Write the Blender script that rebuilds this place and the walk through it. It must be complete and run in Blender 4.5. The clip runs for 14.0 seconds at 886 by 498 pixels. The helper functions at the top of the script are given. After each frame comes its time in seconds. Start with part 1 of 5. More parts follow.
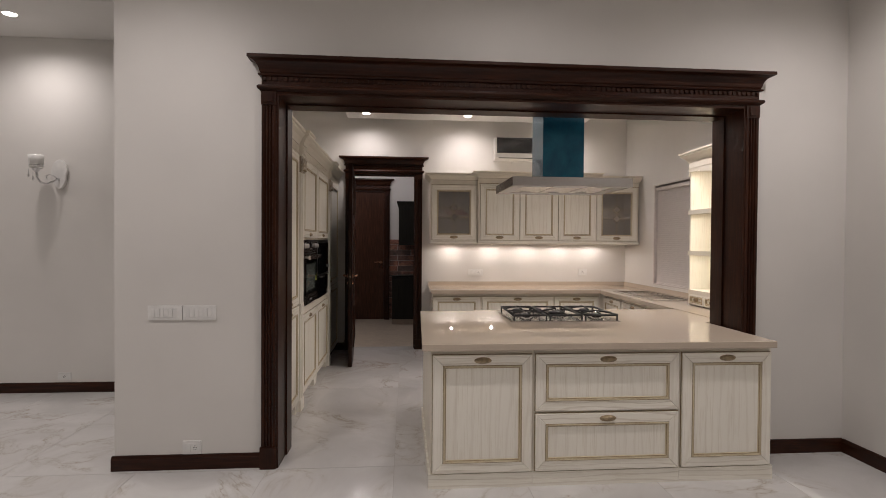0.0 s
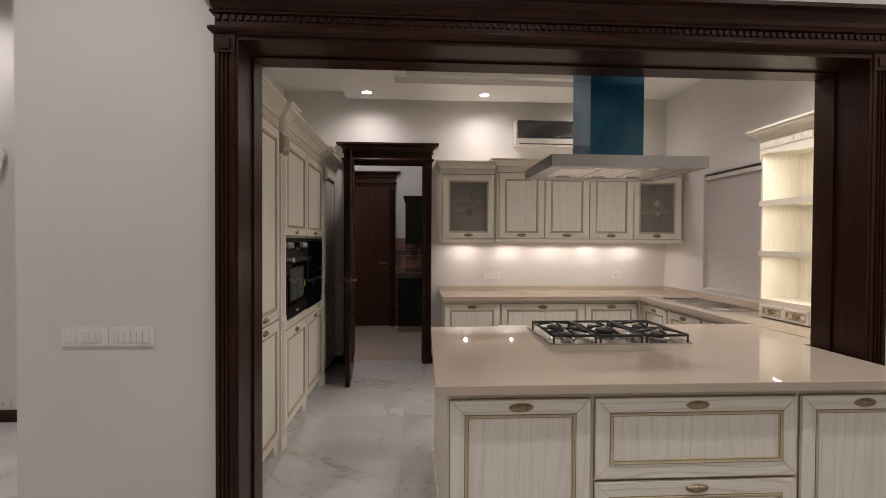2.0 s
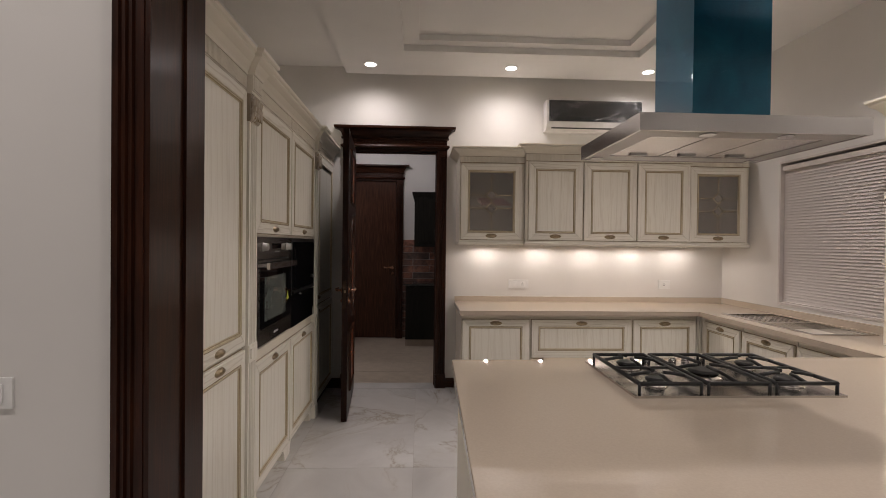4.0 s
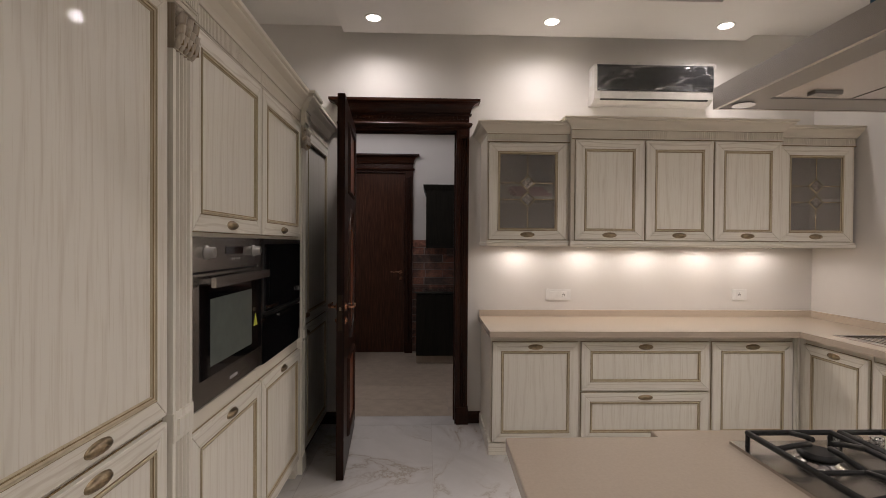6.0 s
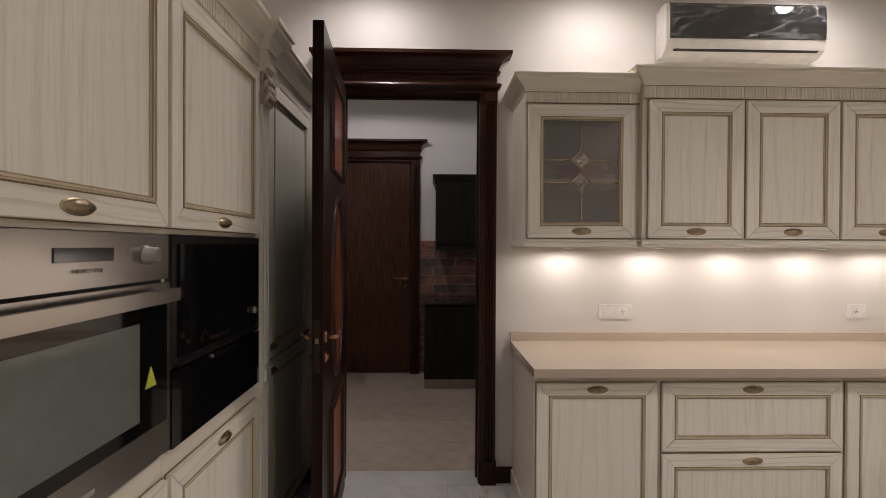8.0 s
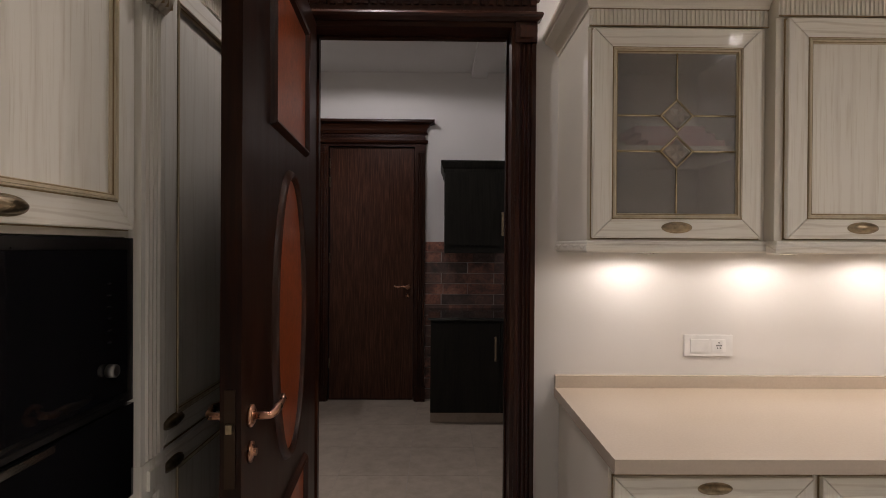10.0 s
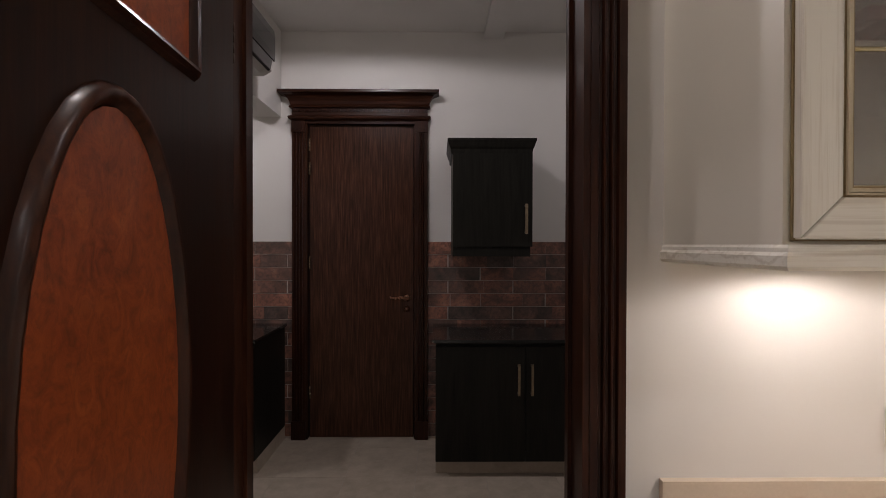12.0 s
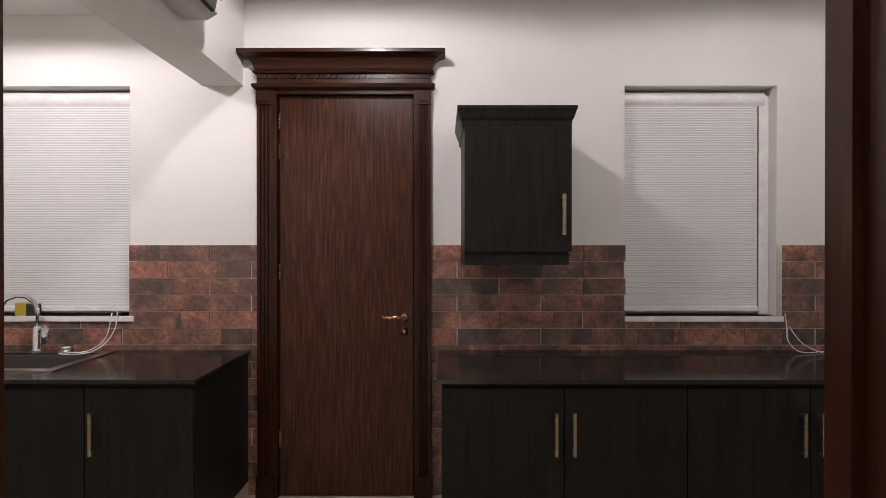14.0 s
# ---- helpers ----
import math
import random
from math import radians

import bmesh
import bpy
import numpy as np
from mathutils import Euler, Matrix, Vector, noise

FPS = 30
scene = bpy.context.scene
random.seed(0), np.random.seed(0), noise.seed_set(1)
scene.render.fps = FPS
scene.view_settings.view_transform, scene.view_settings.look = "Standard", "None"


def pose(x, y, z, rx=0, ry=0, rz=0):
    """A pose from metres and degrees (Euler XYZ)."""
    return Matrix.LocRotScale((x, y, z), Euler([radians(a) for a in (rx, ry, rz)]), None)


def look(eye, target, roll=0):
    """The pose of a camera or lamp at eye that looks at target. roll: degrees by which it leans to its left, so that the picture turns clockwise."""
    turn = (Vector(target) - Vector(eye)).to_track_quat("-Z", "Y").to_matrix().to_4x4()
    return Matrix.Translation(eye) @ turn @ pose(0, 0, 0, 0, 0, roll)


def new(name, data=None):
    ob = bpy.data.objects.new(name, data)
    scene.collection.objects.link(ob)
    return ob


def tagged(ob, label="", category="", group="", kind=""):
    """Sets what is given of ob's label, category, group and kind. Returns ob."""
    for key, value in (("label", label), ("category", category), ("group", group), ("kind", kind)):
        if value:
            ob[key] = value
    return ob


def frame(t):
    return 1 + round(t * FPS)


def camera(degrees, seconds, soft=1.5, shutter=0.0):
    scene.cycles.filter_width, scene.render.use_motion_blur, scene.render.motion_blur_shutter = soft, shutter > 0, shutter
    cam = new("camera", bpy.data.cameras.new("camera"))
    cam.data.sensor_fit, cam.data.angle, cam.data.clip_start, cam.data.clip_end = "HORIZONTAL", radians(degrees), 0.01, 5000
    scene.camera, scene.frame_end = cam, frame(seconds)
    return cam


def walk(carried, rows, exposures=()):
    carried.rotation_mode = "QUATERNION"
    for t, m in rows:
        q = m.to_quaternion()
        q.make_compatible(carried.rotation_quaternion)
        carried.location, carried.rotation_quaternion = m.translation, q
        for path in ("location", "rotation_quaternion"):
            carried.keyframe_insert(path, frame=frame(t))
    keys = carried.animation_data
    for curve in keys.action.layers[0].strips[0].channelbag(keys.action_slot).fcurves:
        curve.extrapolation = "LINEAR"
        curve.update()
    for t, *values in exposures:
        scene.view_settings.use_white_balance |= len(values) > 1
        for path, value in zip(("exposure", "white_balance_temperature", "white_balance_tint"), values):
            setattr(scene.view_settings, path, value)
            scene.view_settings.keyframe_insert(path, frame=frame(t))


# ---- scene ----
cam = camera(84.1, 14.0, 0.9)
PATH = [
    (0, (-0.111, 2.022, 1.470), (0.042, 4.016, 1.442), 0.4),
    (0.5, (-0.107, 2.229, 1.453), (0.038, 4.223, 1.429), 0.3),
    (1, (-0.099, 2.441, 1.453), (0.036, 4.436, 1.427), 0.3),
    (1.5, (-0.101, 2.659, 1.457), (0.027, 4.655, 1.428), 0.3),
    (2, (-0.101, 2.879, 1.465), (0.020, 4.875, 1.433), 0.3),
    (2.5, (-0.106, 3.103, 1.465), (0.008, 5.099, 1.436), 0.3),
    (3, (-0.117, 3.332, 1.455), (-0.009, 5.328, 1.431), 0.5),
    (5.5, (-0.202, 4.519, 1.456), (-0.129, 6.517, 1.436), 0.4),
    (6, (-0.225, 4.768, 1.464), (-0.157, 6.767, 1.443), 0.4),
    (6.5, (-0.241, 5.010, 1.467), (-0.182, 7.010, 1.447), 0.5),
    (7, (-0.256, 5.246, 1.454), (-0.202, 7.246, 1.441), 0.3),
    (7.5, (-0.268, 5.506, 1.461), (-0.216, 7.505, 1.444), 0.4),
    (8, (-0.283, 5.758, 1.455), (-0.233, 7.757, 1.442), 0.3),
    (10.5, (-0.296, 6.922, 1.477), (-0.276, 8.922, 1.467), 0.4),
    (11, (-0.331, 7.150, 1.490), (-0.301, 9.150, 1.474), 0.2),
    (11.5, (-0.335, 7.376, 1.499), (-0.313, 9.376, 1.478), -0.0),
    (12, (-0.325, 7.592, 1.491), (-0.307, 9.591, 1.473), 0.1),
    (12.5, (-0.327, 7.815, 1.500), (-0.307, 9.814, 1.481), 0.0),
    (13, (-0.316, 8.030, 1.500), (-0.305, 10.030, 1.487), 0.0),
    (13.5, (-0.321, 8.225, 1.501), (-0.315, 10.224, 1.488), -0.0),
    (14, (-0.333, 8.429, 1.501), (-0.336, 10.429, 1.493), 0.0),
]
walk(cam, [(t, look(eye, target, roll)) for t, eye, target, roll in PATH],
     [(0.0, 0.04), (3.0, -0.05), (6.5, -0.05), (8.0, 0.05), (10.5, 0.1), (11.5, 0.17), (12.5, 0.52), (13.0, 0.9), (13.5, 1.25), (14.0, 1.6)])

# ---- world and light ----
world = bpy.data.worlds.new("world")
world.use_nodes = True
world.node_tree.nodes["Background"].inputs[0].default_value = (0.02, 0.025, 0.04, 1)
world.node_tree.nodes["Background"].inputs[1].default_value = 0.3
scene.world = world

WARM = (1.0, 0.9, 0.886)
CREAMY = (1.0, 0.915, 0.895)
LIVING_W, KITCHEN_W, UNDER_W, SHELF_W, UTIL_W = 54.0, 35.0, 4.7, 1.7, 23.0


def spot(name, at, watts, degrees=110, blend=0.7, size=0.04, colour=WARM):
    lamp = bpy.data.lights.new(name, "SPOT")
    lamp.energy, lamp.color, lamp.spot_size, lamp.spot_blend, lamp.shadow_soft_size = watts, colour, radians(degrees), blend, size
    ob = new(name, lamp)
    ob.matrix_world = Matrix.Translation(at)
    return ob


def area(name, m, watts, sx, sy, colour=WARM):
    lamp = bpy.data.lights.new(name, "AREA")
    lamp.shape, lamp.size, lamp.size_y, lamp.energy, lamp.color = "RECTANGLE", sx, sy, watts, colour
    ob = new(name, lamp)
    ob.matrix_world = m
    return ob


# ---- materials ----
class Nodes:
    """A new node material with a Principled shader and short helpers."""

    def __init__(self, name, rough=0.5, metal=0.0, coat=0.0):
        self.mat = bpy.data.materials.new(name)
        self.mat.use_nodes = True
        self.tree = self.mat.node_tree
        self.bsdf = self.tree.nodes["Principled BSDF"]
        self.put("Roughness", rough), self.put("Metallic", metal), self.put("Coat Weight", coat)

    def put(self, key, value):
        self.bsdf.inputs[key].default_value = value

    def node(self, kind, **sets):
        n = self.tree.nodes.new(kind)
        for k, v in sets.items():
            n.inputs[k.replace("_", " ")].default_value = v
        return n

    def link(self, a, b):
        self.tree.links.new(a, b)

    def coords(self, scale=(1, 1, 1), shift_random=True):
        tc = self.node("ShaderNodeTexCoord")
        mp = self.node("ShaderNodeMapping")
        mp.inputs["Scale"].default_value = scale
        self.link(tc.outputs["Object"], mp.inputs["Vector"])
        if shift_random:
            info = self.node("ShaderNodeObjectInfo")
            mul = self.node("ShaderNodeMath")
            mul.operation = "MULTIPLY"
            mul.inputs[1].default_value = 37.0
            self.link(info.outputs["Random"], mul.inputs[0])
            comb = self.node("ShaderNodeCombineXYZ")
            for i in range(3):
                self.link(mul.outputs[0], comb.inputs[i])
            self.link(comb.outputs[0], mp.inputs["Location"])
        return mp.outputs[0]

    def noise(self, vec, scale, detail=4.0, rough=0.55, distort=0.0):
        n = self.node("ShaderNodeTexNoise", Scale=scale, Detail=detail, Roughness=rough, Distortion=distort)
        self.link(vec, n.inputs["Vector"])
        return n.outputs["Fac"]

    def ramp(self, fac, stops):
        r = self.node("ShaderNodeValToRGB")
        while len(r.color_ramp.elements) < len(stops):
            r.color_ramp.elements.new(0.5)
        for e, (p, c) in zip(r.color_ramp.elements, stops):
            e.position, e.color = p, (*c, 1) if len(c) == 3 else c
        self.link(fac, r.inputs[0])
        return r.outputs[0]

    def mix(self, fac, a, b, how="MIX"):
        m = self.node("ShaderNodeMix")
        m.data_type, m.blend_type = "RGBA", how
        for key, v in ((0, fac), (6, a), (7, b)):
            if isinstance(v, (int, float)):
                m.inputs[key].default_value = v
            elif isinstance(v, tuple):
                m.inputs[key].default_value = (*v, 1)
            else:
                self.link(v, m.inputs[key])
        return m.outputs[2]

    def colour(self, out):
        self.link(out, self.bsdf.inputs["Base Color"])

    def bump(self, fac, strength=0.2, distance=0.002):
        b = self.node("ShaderNodeBump", Strength=strength, Distance=distance)
        self.link(fac, b.inputs["Height"])
        self.link(b.outputs[0], self.bsdf.inputs["Normal"])

    def rough_from(self, fac, lo, hi):
        r = self.node("ShaderNodeMapRange")
        r.inputs["To Min"].default_value, r.inputs["To Max"].default_value = lo, hi
        self.link(fac, r.inputs["Value"])
        self.link(r.outputs[0], self.bsdf.inputs["Roughness"])


def paint(name, base, rough=0.6, bumpy=0.12, blotch=0.04):
    n = Nodes(name, rough)
    v = n.coords(shift_random=False)
    big = n.noise(v, 1.3, 3)
    lo, hi = tuple(c * (1 - blotch) for c in base), tuple(min(1, c * (1 + blotch)) for c in base)
    n.colour(n.ramp(big, [(0.3, lo), (0.7, hi)]))
    n.bump(n.noise(v, 180, 3), bumpy, 0.001)
    n.rough_from(n.noise(v, 7, 3), rough - 0.08, rough + 0.08)
    return n.mat


def wood(name, stops, axis=2, fine=90.0, coarse=7.0, rough=0.4, bumpy=0.15, coat=0.0, weights=0.5):
    """Grain runs along one axis of the object; stops colour the mixed grain."""
    n = Nodes(name, rough, 0, coat)
    n.put("Specular IOR Level", 0.15), n.put("Coat Roughness", 0.2)
    s = [1.0, 1.0, 1.0]
    s[axis] = 0.045
    v = n.coords(tuple(s))
    a = n.noise(v, fine, 5, 0.6)
    s[axis] = 0.12
    w = n.coords(tuple(s))
    b = n.noise(w, coarse, 4, 0.6, 1.8)
    m = n.mix(weights, a, b)
    n.colour(n.ramp(m, stops))
    n.bump(a, bumpy, 0.0008)
    n.rough_from(b, rough - 0.07, rough + 0.1)
    return n.mat


def plain(name, base, rough, metal=0.0, coat=0.0, vary=0.08, scale=14.0, brushed=None, spread=0.06):
    n = Nodes(name, rough, metal, coat)
    v = n.coords(brushed or (1, 1, 1))
    f = n.noise(v, scale, 4)
    n.colour(n.ramp(f, [(0.3, tuple(c * (1 - vary) for c in base)), (0.7, tuple(min(1, c * (1 + vary)) for c in base))]))
    n.rough_from(f, max(0.02, rough - spread), rough + spread)
    return n.mat


def glow(name, colour, strength):
    n = Nodes(name, 0.4)
    n.put("Emission Color", (*colour, 1)), n.put("Emission Strength", strength), n.put("Base Color", (0.9, 0.9, 0.88, 1))
    return n.mat


def ash(name, axis, bands, distort, dark, share):
    """White limed ash: pale wash with darker open pores and cathedral figure along one axis."""
    n = Nodes(name, 0.42, 0, 0.15)
    s = [1.0, 1.0, 1.0]
    s[axis] = 0.03
    v = n.coords(tuple(s))
    fine = n.noise(v, 150, 4, 0.65)
    s[axis] = 0.16
    w = n.coords(tuple(s))
    wave = n.node("ShaderNodeTexWave", Scale=bands, Distortion=distort, Detail=4.0, Detail_Scale=1.1)
    wave.bands_direction = "X" if axis == 2 else "Z"
    n.link(w, wave.inputs["Vector"])
    big = n.noise(w, 3.0, 3)
    c1 = n.ramp(fine, [(0.30, (0.79, 0.74, 0.635)), (0.48, (0.92, 0.89, 0.805))])
    c2 = n.ramp(wave.outputs["Fac"], [(0.0, dark), (0.2, (0.93, 0.91, 0.865))])
    c = n.mix(share, c1, c2, "MULTIPLY")
    c = n.mix(n.ramp(big, [(0.35, (0, 0, 0)), (0.75, (0.35, 0.35, 0.35))]), c, (0.83, 0.795, 0.725))
    n.colour(c)
    n.bump(fine, 0.25, 0.0007)
    return n.mat


def marble(name):
    n = Nodes(name, 0.12, 0, 0.2)
    v = n.coords()
    warp = n.noise(v, 1.1, 6, 0.6, 1.2)
    vein = n.node("ShaderNodeTexNoise", Scale=0.9, Detail=7.0, Roughness=0.62, Distortion=1.6)
    n.link(v, vein.inputs["Vector"])
    dif = n.node("ShaderNodeMath")
    dif.operation = "SUBTRACT"
    dif.inputs[1].default_value = 0.5
    n.link(vein.outputs["Fac"], dif.inputs[0])
    ab = n.node("ShaderNodeMath")
    ab.operation = "ABSOLUTE"
    n.link(dif.outputs[0], ab.inputs[0])
    base = n.ramp(warp, [(0.35, (0.58, 0.565, 0.55)), (0.65, (0.70, 0.69, 0.675))])
    mask = n.ramp(ab.outputs[0], [(0.0, (0.7, 0.7, 0.7)), (0.012, (0.25, 0.25, 0.25)), (0.045, (0.0, 0.0, 0.0))])
    gate = n.ramp(warp, [(0.40, (0, 0, 0)), (0.58, (1, 1, 1))])
    both = n.mix(1.0, mask, gate, "MULTIPLY")
    n.colour(n.mix(both, base, (0.36, 0.30, 0.23)))
    n.rough_from(warp, 0.07, 0.16)
    return n.mat


def stone_tile(name, a, b, rough, scale=9.0):
    n = Nodes(name, rough)
    v = n.coords()
    f = n.noise(v, scale, 6, 0.65)
    n.colour(n.ramp(f, [(0.3, a), (0.7, b)]))
    n.bump(f, 0.15, 0.002)
    n.rough_from(f, rough - 0.1, rough + 0.1)
    return n.mat


def slate(name):
    """Rustic brick tile: rust, brown and charcoal clouds, each tile of its own tone."""
    n = Nodes(name, 0.55)
    v = n.coords()
    f = n.noise(v, 7, 6, 0.7, 0.6)
    g = n.noise(v, 40, 4, 0.7)
    rust = n.ramp(f, [(0.25, (0.03, 0.022, 0.019)), (0.42, (0.20, 0.092, 0.064)), (0.6, (0.45, 0.19, 0.125)), (0.8, (0.56, 0.37, 0.285))])
    grey = n.ramp(f, [(0.3, (0.03, 0.026, 0.022)), (0.7, (0.19, 0.125, 0.10))])
    info = n.node("ShaderNodeObjectInfo")
    big = n.noise(v, 3.5, 3, 0.6, 0.5)
    sel = n.ramp(n.mix(0.6, info.outputs["Random"], big), [(0.3, (0, 0, 0)), (0.7, (1, 1, 1))])
    c = n.mix(sel, grey, rust)
    c = n.mix(n.ramp(g, [(0.36, (0.65, 0.65, 0.65)), (0.54, (0, 0, 0))]), c, (0.04, 0.031, 0.027))
    n.colour(c)
    n.bump(g, 0.4, 0.003)
    return n.mat


def burl(name):
    n = Nodes(name, 0.34, 0, 0.12)
    v = n.coords((1, 1, 0.7))
    f = n.noise(v, 26, 7, 0.75, 1.6)
    g = n.noise(v, 110, 3, 0.6)
    c = n.ramp(f, [(0.3, (0.1, 0.019, 0.006)), (0.5, (0.215, 0.043, 0.011)), (0.7, (0.31, 0.073, 0.018))])
    n.colour(n.mix(n.ramp(g, [(0.33, (0.4, 0.4, 0.4)), (0.45, (0, 0, 0))]), c, (0.09, 0.02, 0.008)))
    return n.mat


def clear(name, base, rough=0.03, weight=1.0, alpha=1.0):
    n = Nodes(name, rough)
    n.put("Base Color", (*base, 1)), n.put("Transmission Weight", weight), n.put("IOR", 1.45), n.put("Alpha", alpha)
    return n.mat


def film(name):
    """Creased blue protective film over steel."""
    n = Nodes(name, 0.24, 0.6, 0.5)
    v = n.coords((1, 1, 0.6))
    f = n.noise(v, 5, 5, 0.6, 1.5)
    w = n.noise(n.coords((3, 3, 14)), 3, 4, 0.7, 2.0)
    c = n.ramp(f, [(0.3, (0.006, 0.075, 0.15)), (0.7, (0.014, 0.155, 0.24))])
    n.colour(n.mix(n.ramp(w, [(0.66, (0, 0, 0)), (0.72, (0.35, 0.35, 0.35))]), c, (0.15, 0.35, 0.48)))
    n.bump(w, 0.35, 0.004)
    return n.mat


def crinkle(name):
    """Clear plastic wrap: mostly see-through, with bright drawn folds."""
    n = Nodes(name, 0.1)
    f = n.node("ShaderNodeTexNoise", Scale=2.6, Detail=2.0, Roughness=0.5, Distortion=1.6)
    n.link(n.coords((0.7, 1, 1.9)), f.inputs["Vector"])
    dif = n.node("ShaderNodeMath")
    dif.operation = "SUBTRACT"
    dif.inputs[1].default_value = 0.5
    n.link(f.outputs["Fac"], dif.inputs[0])
    ab = n.node("ShaderNodeMath")
    ab.operation = "ABSOLUTE"
    n.link(dif.outputs[0], ab.inputs[0])
    n.put("Base Color", (0.85, 0.86, 0.86, 1))
    n.link(n.ramp(ab.outputs[0], [(0.0, (0.24, 0.24, 0.24)), (0.012, (0.09, 0.09, 0.09)), (0.035, (0.02, 0.02, 0.02))]), n.bsdf.inputs["Alpha"])
    n.bump(ab.outputs[0], 0.6, 0.02)
    return n.mat


M_WALL = paint("wall_paint", (0.69, 0.667, 0.635))
M_CEIL = paint("ceiling_paint", (0.74, 0.725, 0.70), 0.7)
M_MARBLE = marble("white_marble_tile")
M_GROUT = plain("grout", (0.42, 0.40, 0.38), 0.8)
M_UFLOOR = stone_tile("beige_floor_tile", (0.36, 0.30, 0.235), (0.50, 0.43, 0.35), 0.38)
M_SLATE = slate("rustic_brick_tile")
M_SGROUT = plain("light_grout", (0.52, 0.48, 0.45), 0.85, 0, 0, 0.3, 9.0)
RED = [(0.28, (0.0075, 0.0023, 0.0012)), (0.5, (0.028, 0.0082, 0.0035)), (0.72, (0.064, 0.0195, 0.0075))]
M_MAHV = wood("mahogany_upright", RED, 2, 120, 9, 0.36, 0.12, 0.2)
M_MAHX = wood("mahogany_lengthwise", RED, 0, 120, 9, 0.36, 0.12, 0.2)
M_LEAF = wood("dark_mahogany_leaf", [(p, tuple(0.55 * c for c in q)) for p, q in RED], 2, 120, 9, 0.34, 0.12, 0.05)
WALNUT = [(0.3, (0.014, 0.0054, 0.0028)), (0.5, (0.053, 0.020, 0.0105)), (0.7, (0.112, 0.045, 0.024))]
M_VENEER = wood("walnut_veneer", WALNUT, 2, 95, 14, 0.33, 0.1, 0.2, 0.28)
M_BURL = burl("burl_veneer")
M_ASHV = ash("limed_ash_upright", 2, 5.0, 9.0, (0.70, 0.64, 0.55), 0.3)
M_ASHX = ash("limed_ash_lengthwise", 0, 9.0, 9.0, (0.56, 0.49, 0.39), 0.45)
M_CREAM = paint("cream_lacquer", (0.79, 0.74, 0.635), 0.42, 0.05)
M_PATINA = wood("gilded_patina", [(0.3, (0.19, 0.130, 0.060)), (0.7, (0.40, 0.300, 0.170))], 2, 70, 9, 0.4)
M_BEAD = wood("tan_washed_bead", [(0.3, (0.52, 0.43, 0.29)), (0.7, (0.72, 0.64, 0.48))], 2, 70, 9, 0.4)
M_SLAB = plain("beige_quartz", (0.54, 0.455, 0.365), 0.02, 0, 0, 0.03, 120.0, None, 0.008)
M_STEEL = plain("brushed_steel", (0.56, 0.535, 0.51), 0.22, 1.0, 0, 0.012, 30, (0.3, 30, 30), 0.02)
M_STEELD = plain("satin_steel", (0.36, 0.35, 0.335), 0.35, 1.0, 0, 0.02, 30, None, 0.03)
M_CHROME = plain("chrome", (0.75, 0.75, 0.76), 0.06, 1.0)
M_BRASS = plain("aged_brass", (0.37, 0.295, 0.195), 0.34, 1.0, 0, 0.3, 60)
M_COPPER = plain("antique_copper", (0.42, 0.22, 0.14), 0.28, 1.0, 0, 0.25, 50)
M_BLACKG = plain("black_glass", (0.006, 0.006, 0.007), 0.05, 0, 0.6)
M_OVENG = plain("oven_window_glass", (0.15, 0.17, 0.155), 0.12, 0, 0.6)
M_IRON = plain("black_cast_iron", (0.012, 0.012, 0.012), 0.5)
M_WHITEP = plain("white_plastic", (0.74, 0.73, 0.71), 0.3)
M_GREYP = plain("grey_plastic", (0.35, 0.34, 0.33), 0.4)
M_DARK = wood("black_stained_oak", [(0.3, (0.0052, 0.005, 0.0041)), (0.7, (0.022, 0.0205, 0.0163))], 2, 60, 9, 0.42, 0.3)
M_GRANITE = stone_tile("black_granite", (0.004, 0.0042, 0.004), (0.017, 0.0175, 0.0155), 0.1, 160.0)
M_BLIND = plain("white_pleated_fabric", (0.66, 0.655, 0.65), 0.8, vary=0.02)
M_SLAT = plain("grey_blind_slat", (0.60, 0.55, 0.52), 0.5, vary=0.04)
M_FROST = clear("smoked_glass", (0.60, 0.57, 0.545), 0.1, 0.78)
M_PINK = plain("dusty_pink", (0.60, 0.30, 0.27), 0.9, vary=0.2)
M_BEVELG = plain("bevelled_glass", (0.34, 0.31, 0.28), 0.05, 0.5, 0.8)
M_FILM = film("blue_film")
M_WRAP = crinkle("plastic_wrap")
M_SHADE = plain("pearl_glass", (0.72, 0.71, 0.68), 0.25)
M_LAMP = glow("lamp_lens", (1.0, 0.93, 0.84), 9.0)
M_LED = glow("led_lens", (1.0, 0.88, 0.72), 1.6)
M_BRONZE = plain("dark_bronze", (0.06, 0.04, 0.028), 0.4, 1.0)
M_YELLOW = plain("yellow_sticker", (0.55, 0.60, 0.06), 0.5)
M_SPONGE = plain("sponge", (0.42, 0.30, 0.03), 0.9)
M_ACWHITE = plain("off_white_plastic", (0.58, 0.56, 0.53), 0.35)
M_DARKSTEEL = plain("dark_brushed_steel", (0.085, 0.08, 0.078), 0.3, 0.9)
M_NIGHT = plain("night_glass", (0.01, 0.012, 0.016), 0.05)


# ---- mesh helpers ----
def box(bm, x0, x1, y0, y1, z0, z1):
    v = [bm.verts.new(p) for p in ((x0, y0, z0), (x1, y0, z0), (x1, y1, z0), (x0, y1, z0), (x0, y0, z1), (x1, y0, z1), (x1, y1, z1), (x0, y1, z1))]
    for f in ((3, 2, 1, 0), (4, 5, 6, 7), (0, 1, 5, 4), (1, 2, 6, 5), (2, 3, 7, 6), (3, 0, 4, 7)):
        bm.faces.new([v[i] for i in f])
    return v


